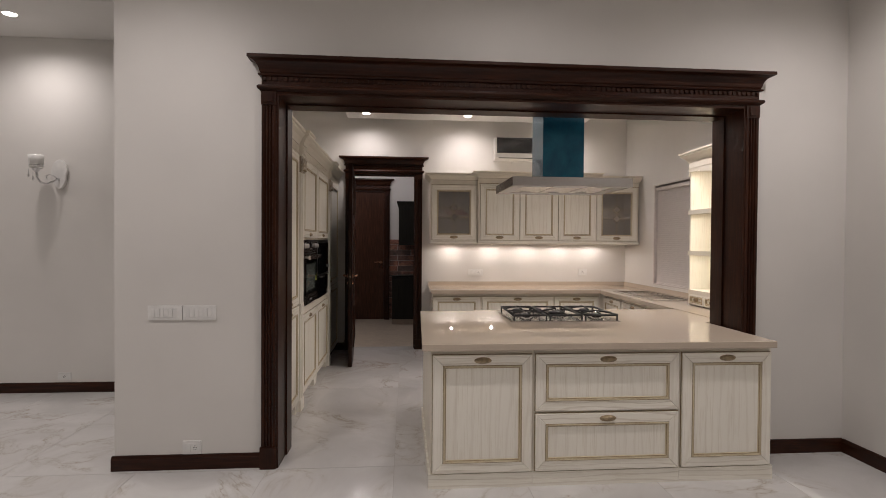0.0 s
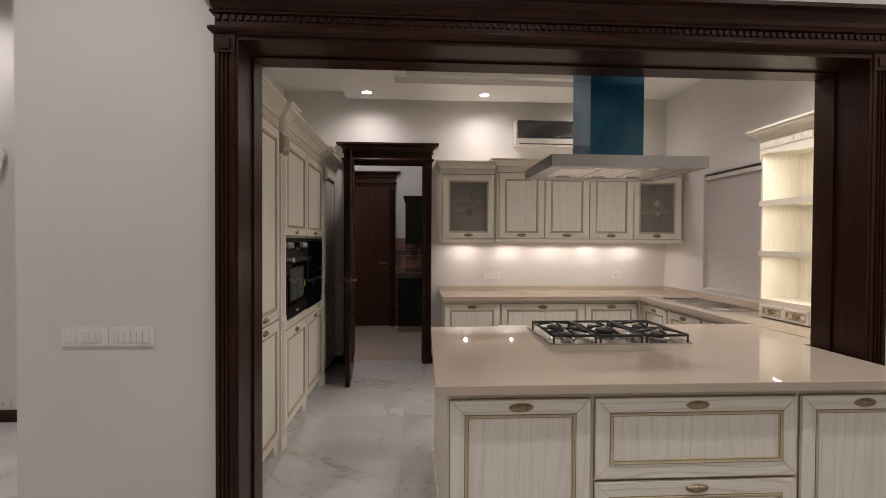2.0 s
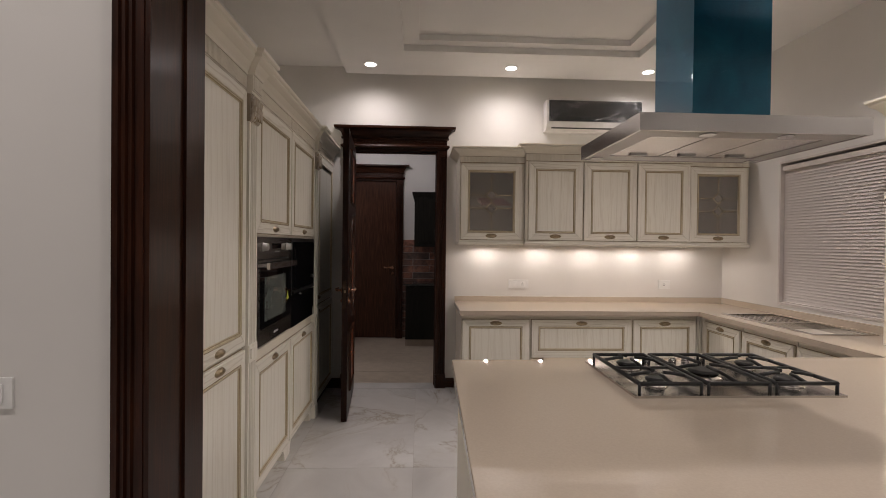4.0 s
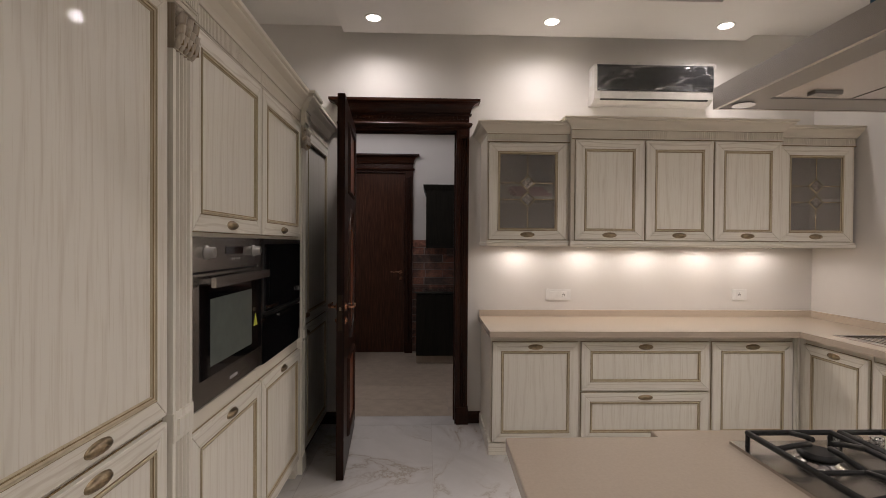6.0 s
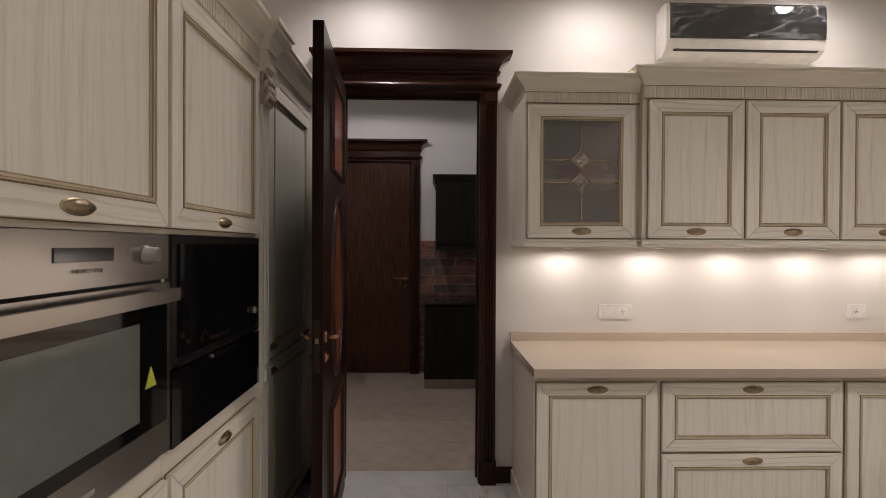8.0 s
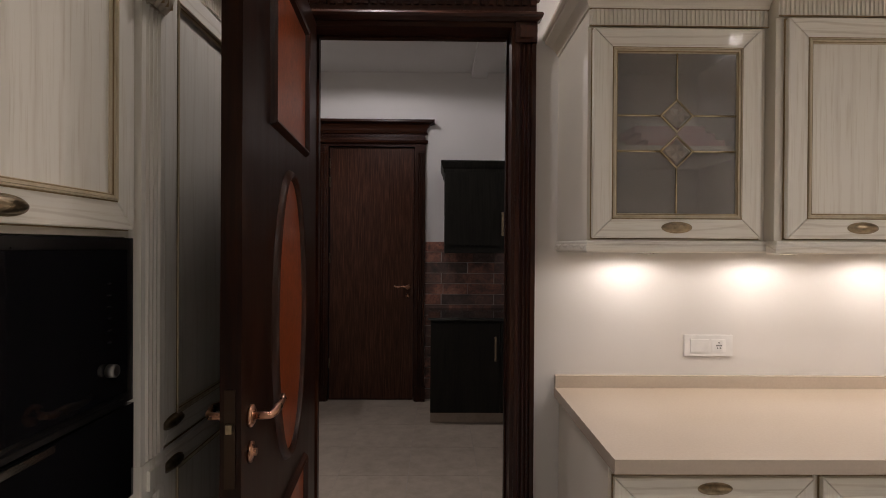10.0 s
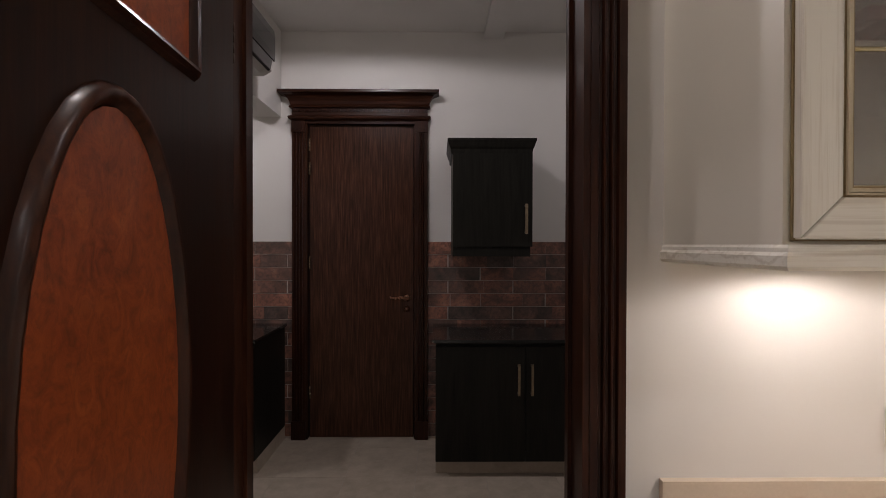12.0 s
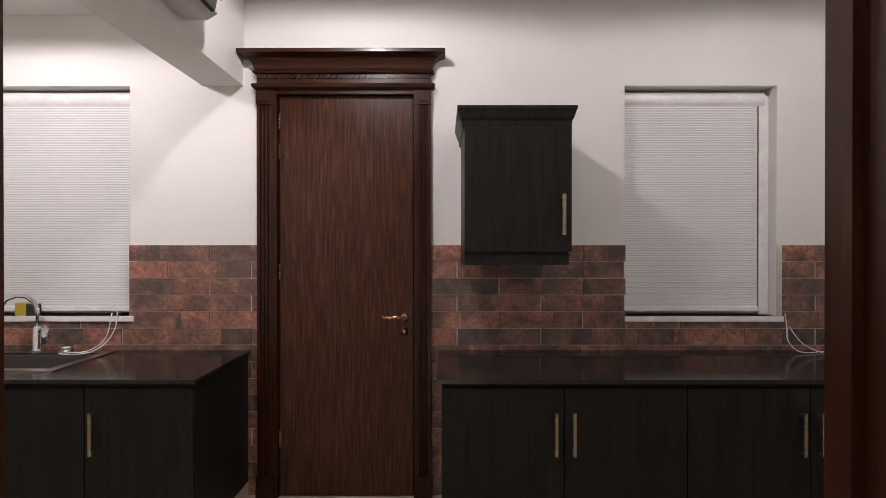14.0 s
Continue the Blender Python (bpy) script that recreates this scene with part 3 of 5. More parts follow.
def pleated_window(n, x0, x1, cord, gap):
    w, h = x1 - x0, RZ1 - RZ0
    t = tagged(thing("window_utility_%d" % n, pose(x0, UY, RZ0), "utility room window in a tiled wall", "window"), kind="structure")
    part("window_frame", boxes((0, 0.05, 0.12, 0.17, 0, h), (w - 0.05, w, 0.12, 0.17, 0, h), (0.05, w - 0.05, 0.12, 0.17, 0, 0.05), (0.05, w - 0.05, 0.12, 0.17, h - 0.05, h)), M_WHITEP, t)
    part("pane", boxes((0.05, w - 0.05, 0.14, 0.146, 0.05, h - 0.05)), M_NIGHT, t)
    part("window_sill", rbox(-0.004, w + 0.03, -0.022, 0.115, -0.03, 0.0, 0.004), M_WHITEP, t)
    b = thing("pleated_blind", pose(x0, UY, RZ0), "lowered white pleated blind with a cassette", "blind", "pleated blinds")
    bm = prism(bmesh.new(), [(0.085 + 0.034 * math.cos(a), h - 0.062 + 0.045 * math.sin(a)) for a in (math.pi * i / 10 + math.pi / 2 for i in range(11))] + [(0.1, h - 0.107), (0.1, h - 0.017)], 0.004, w - 0.03, 0)
    part("cassette", bm, M_WHITEP, b)
    rows, n2 = [], 82
    bm = bmesh.new()
    z0, z1 = 0.05, h - 0.1
    for i in range(2 * n2 + 1):
        z = z0 + (z1 - z0) * i / (2 * n2)
        y = 0.064 + (0.0026 if i % 2 else 0.0)
        rows.append((bm.verts.new((0.012, y, z)), bm.verts.new((w - gap, y, z)), bm.verts.new((0.012, y + 0.016, z)), bm.verts.new((w - gap, y + 0.016, z))))
    for a, c in zip(rows, rows[1:]):
        bm.faces.new((a[0], a[1], c[1], c[0])), bm.faces.new((a[3], a[2], c[2], c[3]))
        bm.faces.new((a[2], a[0], c[0], c[2])), bm.faces.new((a[1], a[3], c[3], c[1]))
    bm.faces.new((rows[0][1], rows[0][0], rows[0][2], rows[0][3])), bm.faces.new((rows[-1][0], rows[-1][1], rows[-1][3], rows[-1][2]))
    part("pleated_fabric", bm, M_BLIND, b)
    part("bottom_rail", rbox(0.01, w - gap, 0.055, 0.09, 0.022, 0.05, 0.004), M_WHITEP, b)
    if gap > 0.03:
        part("guide_rail", rbox(w - 0.062, w - 0.003, 0.07, 0.1, 0.0, h - 0.04, 0.003), M_WHITEP, b)
    bm = bmesh.new()
    # rounded loop through the cord's turning points
    soft_cord = [tuple(0.5 * (2 * b1 + (c1 - a1) * u + (2 * a1 - 5 * b1 + 4 * c1 - d1) * u * u + (3 * b1 - a1 - 3 * c1 + d1) * u ** 3) for a1, b1, c1, d1 in zip(*q)) for q in zip([cord[0]] + cord, cord, cord[1:], cord[2:] + [cord[-1]]) for u in (0, 0.25, 0.5, 0.75)]
    tube(bm, soft_cord + [cord[-1]], 0.0028, 6)
    part("pull_cord", bm, M_WHITEP, b, "thin white looped cord")


pleated_window(1, RW0, RW1, [(0.94, -0.03, 0.02), (0.945, -0.04, -0.06), (0.93, -0.07, -0.13), (0.96, -0.1, -0.185), (1.03, -0.11, -0.196), (1.12, -0.08, -0.196), (1.2, -0.12, -0.196), (1.1, -0.16, -0.196), (1.0, -0.1, -0.15), (0.955, -0.04, -0.05)], 0.075)
pleated_window(2, LW0, LW1, [(0.93, -0.03, 0.03), (0.925, -0.04, -0.06), (0.9, -0.08, -0.14), (0.84, -0.13, -0.19), (0.74, -0.16, -0.196), (0.66, -0.13, -0.196), (0.8, -0.1, -0.19), (0.88, -0.06, -0.12), (0.9, -0.035, 0.02)], 0.006)


# ---- cabinets ----
M_CAME = plain("bright_brass_came", (0.62, 0.52, 0.34), 0.25, 1.0)
def cup_pull(parent, x, z, y=0.0, w=0.094):
    """An oval shell pull with a back plate, out to local -y."""
    bm = bmesh.new()
    n, k = 28, 6
    rows = []
    for j in range(k + 1):
        v = j / k
        r = math.cos(v * math.pi / 2)
        rows.append([bm.verts.new((x + w / 2 * max(r, 0.05) * math.cos(2 * math.pi * i / n), y - 0.003 - (0.013 + 0.0022 * (i % 2)) * math.sin(v * math.pi / 2), z + 0.0155 * max(r, 0.05) * math.sin(2 * math.pi * i / n))) for i in range(n)])
    for a, b in zip(rows, rows[1:]):
        for i in range(n):
            bm.faces.new((a[i], a[(i + 1) % n], b[(i + 1) % n], b[i])).smooth = True
    bm.faces.new(rows[-1])
    rim = [bm.verts.new((x + w * 0.56 * math.cos(2 * math.pi * i / n), y, z + 0.0195 * math.sin(2 * math.pi * i / n))) for i in range(n)]
    for i in range(n):
        bm.faces.new((rim[i], rim[(i + 1) % n], rows[0][(i + 1) % n], rows[0][i]))
    part("handle", bm, M_BRASS, parent, "aged brass shell pull")


def ring_mesh(outer, inner, steps):
    """A mitred ring between two rectangles (x0, x1, z0, z1): steps of (share, y)."""
    bm = bmesh.new()
    rows = []
    for s, y in steps:
        x0, x1, z0, z1 = (a + (b - a) * s for a, b in zip(outer, inner))
        rows.append([bm.verts.new(p) for p in ((x0, y, z0), (x1, y, z0), (x1, y, z1), (x0, y, z1))])
    for a, b in zip(rows, rows[1:]):
        for i in range(4):
            bm.faces.new((a[i], a[(i + 1) % 4], b[(i + 1) % 4], b[i]))
    return bm


def frame_door(parent, x0, x1, z0, z1, pull=None, glass=False, y=0.0, stile=0.062, name="door", grip=0.094):
    """A mitred ash frame with gilded bead and a set-back field; pull: (x, z)."""
    t0, b, g = 0.022, 0.018, 0.0009
    xi0, xi1, zi0, zi1 = x0 + stile, x1 - stile, z0 + stile, z1 - stile
    inner = (xi0 + b - 0.003, xi1 - b + 0.003)
    if glass:
        d = part(name, boxes((*inner, y - 0.014, y - 0.010, zi0 + b - 0.003, zi1 - b + 0.003)), M_FROST, parent, "smoked leaded glass door")
        d.visible_shadow = False
    else:
        d = part(name, boxes((*inner, y - 0.0135, y - 0.004, zi0 + b - 0.003, zi1 - b + 0.003)), M_ASHV, parent)
    for kind, mat, quad in (("stile", M_ASHV, [(x0, z0 + g), (xi0, zi0 + g), (xi0, zi1 - g), (x0, z1 - g)]), ("stile", M_ASHV, [(x1, z1 - g), (xi1, zi1 - g), (xi1, zi0 + g), (x1, z0 + g)]),
                            ("rail", M_ASHX, [(x0 + g, z0), (x1 - g, z0), (xi1 - g, zi0), (xi0 + g, zi0)]), ("rail", M_ASHX, [(x1 - g, z1), (x0 + g, z1), (xi0 + g, zi1), (xi1 - g, zi1)])):
        part(kind, soft(prism(bmesh.new(), quad, y - t0, y, 1), 0.002, 1), mat, d)
    part("patina_edge", ring_mesh((x0 - 0.003, x1 + 0.003, z0 - 0.003, z1 + 0.003), (x0 + 0.004, x1 - 0.004, z0 + 0.004, z1 - 0.004), ((0, y - 0.002), (0.0, y - 0.006), (1, y - 0.006))), M_PATINA, d)
    bead, groove = (xi0 - 0.002, xi1 + 0.002, zi0 - 0.002, zi1 + 0.002), (xi0 + b, xi1 - b, zi0 + b, zi1 - b)
    yt = y - t0
    part("bead", ring_mesh(bead, groove, ((0.16, yt - 0.001), (0.2, yt - 0.005), (0.34, yt - 0.005), (0.4, yt + 0.003), (0.44, yt - 0.001), (0.74, yt), (0.78, yt + 0.007), (0.84, yt + 0.003), (0.94, yt + 0.005), (1, y - 0.012))), M_BEAD, d, "tan washed bead moulding")
    part("bead_groove", ring_mesh(bead, groove, ((0, yt - 0.0006), (0.18, yt - 0.0006))), M_PATINA, d, "brown patina line")
    part("bead_groove", ring_mesh(bead, groove, ((0.72, yt - 0.0006), (0.86, yt + 0.001))), M_PATINA, d, "brown patina line")
    if glass:
        cx, cz, w, h = (xi0 + xi1) / 2, (zi0 + zi1) / 2, (xi1 - xi0) / 2 - b, (zi1 - zi0) / 2 - b
        dz, r = 0.06, 0.054
        yy = y - 0.0155
        lines = [[(cx - r, c), (cx, c + r), (cx + r, c), (cx, c - r), (cx - r, c)] for c in (cz + dz, cz - dz)]
        lines += [[(cx + q * w, c), (cx + q * r, c)] for c in (cz + dz, cz - dz) for q in (-1, 1)]
        lines += [[(cx, cz + q * (dz + r)), (cx, cz + q * h)] for q in (-1, 1)]
        for line in lines:
            part("lead_came", tube(bmesh.new(), [(a, yy, c) for a, c in line], 0.0048 if len(line) > 2 else 0.0038, 6), M_CAME, d, "brass glazing came")
        for c in (cz + dz, cz - dz):
            # a grid of small cut facets, turned on its corner
            bm, n2, e = bmesh.new(), 2, r - 0.012
            for i in range(n2):
                for j in range(n2):
                    def turned(u, v, dy):
                        p, q = 2 * u / n2 - 1, 2 * v / n2 - 1
                        return bm.verts.new((cx + (p + q) / 2 * e, yy - dy, c + (q - p) / 2 * e))
                    ring = [turned(i, j, 0.001), turned(i, j + 1, 0.001), turned(i + 1, j + 1, 0.001), turned(i + 1, j, 0.001)]
                    top = turned(i + 0.5, j + 0.5, 0.007)
                    for k in range(4):
                        bm.faces.new((ring[k], ring[(k + 1) % 4], top))
            bmesh.ops.recalc_face_normals(bm, faces=bm.faces[:])
            part("bevelled_diamond", bm, M_BEVELG, d, "clear bevelled glass diamond")
    if pull:
        cup_pull(d, pull[0], pull[1], y - t0, grip)
    return d


def reeds(parent, x0, x1, z0, z1, y, step=0.012):
    """A band of small upright reeds."""
    n = max(1, int((x1 - x0) / step))
    w = (x1 - x0) / n
    pts = [(x0, y + 0.002)]
    for i in range(n):
        a = x0 + i * w
        pts += [(a + 0.14 * w, y), (a + 0.24 * w, y - 0.0045), (a + 0.76 * w, y - 0.0045), (a + 0.86 * w, y)]
    bm = prism(bmesh.new(), pts + [(x1, y + 0.002)], z0, z1)
    return part("reeded_band", bm, M_CREAM, parent)


CROWN = [(0.0, 0.0), (0.006, 0.0), (0.008, 0.012), (0.012, 0.02), (0.03, 0.045), (0.052, 0.062), (0.058, 0.068), (0.058, 0.08), (0.07, 0.086), (0.072, 0.1)]


def crown(parent, x0, x1, depth, z, left=True, right=True, y=0.0, h=0.1):
    return part("crown", mould(bmesh.new(), [(o, z + q * h / 0.1) for o, q in CROWN], x0, x1, depth, y, left, right), M_CREAM, parent)


# island: three units under one worktop
IY, ISL = 4.93, "limed ash kitchen island cabinet with patina frames"
SLAB0, SLAB1 = 0.835, 0.876


def base_unit(m, w, fronts, label, group, depth=0.55, left=False, right=False, category="cabinet", zt=0.786):
    """A base unit from local x 0 to w; fronts: 'door' or 'drawers'."""
    t = thing("base_cabinet", m, label, category, group)
    part("body", boxes((0, w, 0.001, depth, 0.085, SLAB0 - 0.002)), M_CREAM, t)
    part("plinth", rbox(-0.012 if left else 0, w + (0.012 if right else 0), -0.012, depth, 0, 0.085, 0.003), M_ASHX, t)
    g = 0.012
    zb = 0.094
    if fronts == "door":
        frame_door(t, g, w - g, zb, zt, (w / 2, zt - 0.032))
    else:
        mid = (zt + zb) / 2
        frame_door(t, g, w - g, mid + 0.008, zt, (w / 2, zt - 0.032), name="drawer_front")
        frame_door(t, g, w - g, zb, mid - 0.008, (w / 2, mid - 0.04), name="drawer_front")
    return t


g = "island cabinets"
base_unit(pose(0.044, IY, 0), 0.62, "door", "limed ash island cabinet with one framed door", g, 1.2, True, zt=0.799)
base_unit(pose(0.665, IY, 0), 0.918, "drawers", "limed ash island cabinet with two wide drawers", g, 0.6, zt=0.799)
base_unit(pose(1.584, IY, 0), 0.598, "door", "limed ash island cabinet with one framed door", g, 0.6, False, True, zt=0.799)

t = thing("island_worktop", pose(0, 0, 0), "polished beige quartz worktop over the island", "worktop")
bm = prism(bmesh.new(), [(-0.012, 4.86), (2.17, 4.86), (2.17, YB + 0.02), (2.34, YB + 0.02), (2.34, 6.30), (0.49, 6.30), (0.49, 6.25), (0.02, 6.25)], SLAB0, SLAB1)
part("slab", soft(bm, 0.004), M_SLAB, t)

g = "back wall base cabinets"
BY = 8.16
base_unit(pose(0.226, BY, 0), 0.622, "door", "limed ash base cabinet with one framed door", g, 0.6, True)
base_unit(pose(0.849, BY, 0), 0.927, "drawers", "limed ash base cabinet with two drawers", g, 0.6)
base_unit(pose(1.777, BY, 0), 0.6, "door", "limed ash base cabinet with one framed door", g, 0.6)
t = thing("corner_post", pose(2.379, BY, 0), "narrow limed ash post filling the cabinet corner", "cabinet post")
part("post", prism(bmesh.new(), [(0, 0), (0, -0.012), (0.014, -0.012), (0.018, -0.005), (0.026, -0.005), (0.03, -0.012), (0.044, -0.012), (0.044, 0.05), (0, 0.05)], 0, SLAB0 - 0.002), M_ASHV, t)
part("return_panel", rbox(0.047, 0.09, -0.062, 0.05, 0, SLAB0 - 0.002, 0.002), M_ASHV, t)
SX = 2.545
for i, (y1, w, kind) in enumerate(((8.10, 0.52, "door"), (7.57, 0.56, "door"), (7.0, 0.56, "door"))):
    base_unit(pose(SX - 0.12, y1, 0, 0, 0, -90), w, kind, "limed ash base cabinet below the sink run", "sink run base cabinets", 0.55)
t = thing("worktop", pose(0, 0, 0), "polished beige quartz worktop along two walls", "worktop")
# worktop with the sink cut out of it
SKX0, SKX1, SKY0, SKY1 = 2.47, 2.90, 6.93, 7.90
part("slab", soft(grid_slab((0.207, 2.345, SKX0, SKX1, KX), (YB + 0.02, SKY0, SKY1, 8.055, KY), lambda i, j: (i > 0 or j == 3) and not (i == 2 and j == 1), SLAB0, SLAB1), 0.003, 1), M_SLAB, t)
part("upstand", rbox(0.209, KX - 0.02, KY - 0.02, KY, SLAB1, 0.928, 0.002), M_SLAB, t)
part("upstand", rbox(KX - 0.02, KX, 6.66, KY, SLAB1, 0.928, 0.002), M_SLAB, t)

t = thing("kitchen_sink", pose(0, 0, SLAB1), "steel inset sink with a drainer in the worktop", "sink")
part("rim", soft(boxes((SKX0 - 0.012, SKX0 + 0.02, SKY0 - 0.012, SKY1 + 0.012, 0.0, 0.006), (SKX1 - 0.02, SKX1 + 0.012, SKY0 - 0.012, SKY1 + 0.012, 0, 0.006), (SKX0 + 0.02, SKX1 - 0.02, SKY0 - 0.012, SKY0 + 0.02, 0, 0.006), (SKX0 + 0.02, SKX1 - 0.02, SKY1 - 0.02, SKY1 + 0.012, 0, 0.006), (SKX0 + 0.02, SKX1 - 0.02, 7.42, 7.46, 0, 0.006)), 0.002), M_STEEL, t)
part("bowl", boxes((SKX0 + 0.016, SKX0 + 0.02, SKY0 + 0.02, 7.42, -0.17, 0.002), (SKX1 - 0.02, SKX1 - 0.016, SKY0 + 0.02, 7.42, -0.17, 0.002), (SKX0 + 0.02, SKX1 - 0.02, SKY0 + 0.016, SKY0 + 0.02, -0.17, 0.002), (SKX0 + 0.02, SKX1 - 0.02, 7.42, 7.424, -0.17, 0.0), (SKX0 + 0.016, SKX1 - 0.016, SKY0 + 0.016, 7.424, -0.175, -0.17)), M_STEEL, t)
part("drainer", boxes((SKX0 + 0.016, SKX1 - 0.016, 7.456, SKY1 - 0.016, -0.012, -0.006), *[(SKX0 + 0.05 + i * 0.045, SKX0 + 0.068 + i * 0.045, 7.5, SKY1 - 0.05, -0.006, 0.0) for i in range(8)]), M_STEEL, t)

# gas hob
t = thing("gas_hob", pose(0.678, 5.62, SLAB1), "five-burner steel gas hob with black iron grates", "hob")
HW, HD = 0.84, 0.57
part("tray", soft(boxes((0, HW, 0, HD, 0, 0.009)), 0.004), M_STEEL, t)
for bx, by, r in ((0.15, 0.15, 0.04), (0.15, 0.42, 0.05), (0.43, 0.28, 0.065), (0.71, 0.15, 0.05), (0.71, 0.42, 0.04)):
    b = part("burner", lathe(bmesh.new(), [(r * 1.25, 0.009), (r * 1.2, 0.016), (r * 0.9, 0.02), (r * 0.86, 0.03)], (bx, by, 0)), M_STEEL, t)
    part("burner_cap", lathe(bmesh.new(), [(r, 0.03), (r, 0.036), (r * 0.8, 0.042)], (bx, by, 0)), M_IRON, b, "black iron burner cap")
for gx in (0.02, 0.295, 0.57):
    bm = bmesh.new()
    x0, x1, y0, y1, z = gx + 0.012, gx + 0.258, 0.035, HD - 0.035, 0.046
    tube(bm, [(x0, y0, z), (x1, y0, z), (x1, y1, z), (x0, y1, z), (x0, y0, z)], 0.0085, 6)
    for fx, fy in ((x0, y0), (x1, y0), (x1, y1), (x0, y1)):
        tube(bm, [(fx, fy, 0.009), (fx, fy, z)], 0.007, 6)
    cs = ((0.43, 0.28),) if gx == 0.295 else ((gx + 0.135, 0.15), (gx + 0.135, 0.42))
    for cx, cy in cs:
        for dx, dy in ((1, 0), (-1, 0), (0, 1), (0, -1)):
            ex = (x1 if dx > 0 else x0) if dx else cx
            ey = cy if dx else (y1 if dy > 0 else y0) if len(cs) == 1 or (dy > 0) == (cy > 0.28) else 0.285
            tube(bm, [(ex, ey, z), ((ex + cx) / 2, (ey + cy) / 2, z + 0.012), (cx + dx * 0.028, cy + dy * 0.028, z + 0.014)], 0.0075, 6)
    if len(cs) == 2:
        tube(bm, [(x0, 0.285, z), (x1, 0.285, z)], 0.0065, 6)
    part("grate", bm, M_IRON, t, "black cast iron pan support")
for i in range(5):
    part("knob", lathe(bmesh.new(), [(0.019, 0.009), (0.018, 0.028), (0.012, 0.031)], (0.3 + i * 0.065, HD - 0.022, 0), sides=14), M_CHROME, t)

# island hood
t = thing("island_hood", pose(0, 0, 0), "steel island cooker hood with blue film on its chimney", "cooker hood")
hx0, hx1, hy0, hy1, hz0, hz1 = 0.68, 1.60, 5.62, 6.30, 1.895, 1.962
part("canopy", soft(boxes((hx0, hx1, hy0, hy0 + 0.012, hz0, hz1), (hx0, hx1, hy1 - 0.012, hy1, hz0, hz1), (hx0, hx0 + 0.012, hy0 + 0.012, hy1 - 0.012, hz0, hz1), (hx1 - 0.012, hx1, hy0 + 0.012, hy1 - 0.012, hz0, hz1), (hx0 + 0.012, hx1 - 0.012, hy0 + 0.012, hy1 - 0.012, hz1 - 0.008, hz1)), 0.002, 1), M_STEEL, t)
part("underside", boxes((hx0 + 0.012, hx1 - 0.012, hy0 + 0.012, hy0 + 0.12, hz0 + 0.002, hz0 + 0.008), (hx0 + 0.012, hx1 - 0.012, hy1 - 0.12, hy1 - 0.012, hz0 + 0.002, hz0 + 0.008), (hx0 + 0.012, hx0 + 0.1, hy0 + 0.12, hy1 - 0.12, hz0 + 0.002, hz0 + 0.008), (hx1 - 0.1, hx1 - 0.012, hy0 + 0.12, hy1 - 0.12, hz0 + 0.002, hz0 + 0.008)), M_STEELD, t)
for i in range(3):
    a = hx0 + 0.1 + i * (hx1 - hx0 - 0.2) / 3
    f = part("grease_filter", soft(boxes((a + 0.004, a + 0.236, hy0 + 0.122, hy1 - 0.122, hz0 + 0.004, hz0 + 0.012)), 0.002, 1), M_STEEL, t)
    part("filter_latch", rbox(a + 0.08, a + 0.16, hy1 - 0.19, hy1 - 0.16, hz0 - 0.003, hz0 + 0.004, 0.002), M_STEELD, f)
for lx in (hx0 + 0.06, hx1 - 0.06, hx0 + 0.3, hx1 - 0.3):
    for ly in ((hy0 + 0.06),) if lx in (hx0 + 0.3, hx1 - 0.3) else (hy1 - 0.06,):
        part("hood_lamp", lathe(bmesh.new(), [(0.032, -0.003), (0.03, 0.002)], (lx, ly, hz0)), M_CHROME, t)
part("chimney", soft(boxes((0.93, 1.25, 5.705, 6.02, hz1, 3.165)), 0.003), M_FILM, t, "chimney still in creased blue protective film")

# ---- wall cabinets ----
def wall_unit(x0, x1, yf, doors, glass, z_door, z_top, label, left, right):
    t = thing("wall_cabinet", pose(x0, yf, 0), label, "cabinet", "back wall cabinets")
    w, dep = x1 - x0, KY - yf
    zb, zt = 1.485, z_door + 0.01
    if glass:
        # an open carcass with one shelf shows through the glass
        for panel, dims in (("side_panel", (0, 0.018, 0.0, dep, zb, zt)), ("side_panel", (w - 0.018, w, 0.0, dep, zb, zt)), ("bottom_panel", (0.018, w - 0.018, 0.0, dep, zb, zb + 0.018)),
                            ("top_panel", (0.018, w - 0.018, 0.0, dep, zt - 0.018, zt)), ("back_panel", (0.018, w - 0.018, dep - 0.01, dep, zb + 0.018, zt - 0.018))):
            part(panel, boxes(dims), M_CREAM, t)
        part("inner_shelf", boxes((0.018, w - 0.018, 0.02, dep - 0.01, 1.80, 1.82)), M_CREAM, t)
    else:
        part("body", boxes((0, w, 0.0, dep, zb, zt)), M_CREAM, t)
    for a, b in doors:
        frame_door(t, a - x0, b - x0, 1.5, z_door, ((a + b) / 2 - x0, 1.536), glass, stile=0.066)
    part("light_rail", mould(bmesh.new(), [(0.0, 1.451), (0.003, 1.451), (0.008, 1.458), (0.008, 1.474), (0.003, 1.48), (0.003, 1.487), (0.0, 1.492)], 0, w, dep, -0.014, left, right), M_ASHX, t)
    part("frieze", boxes((0, w, -0.012, dep, z_door + 0.008, z_top - 0.08)), M_CREAM, t)
    reeds(t, 0.004, w - 0.004, z_door + 0.01, z_top - 0.083, -0.0142, 0.0145)
    part("bead_groove", boxes((0, w, -0.0172, -0.012, z_door + 0.006, z_door + 0.01)), M_PATINA, t, "brown patina line")
    part("bead_groove", boxes((0, w, -0.0172, -0.012, z_top - 0.083, z_top - 0.08)), M_PATINA, t, "brown patina line")
    crown(t, 0, w, dep, z_top - 0.08, left, right, -0.016, 0.08)
    return t


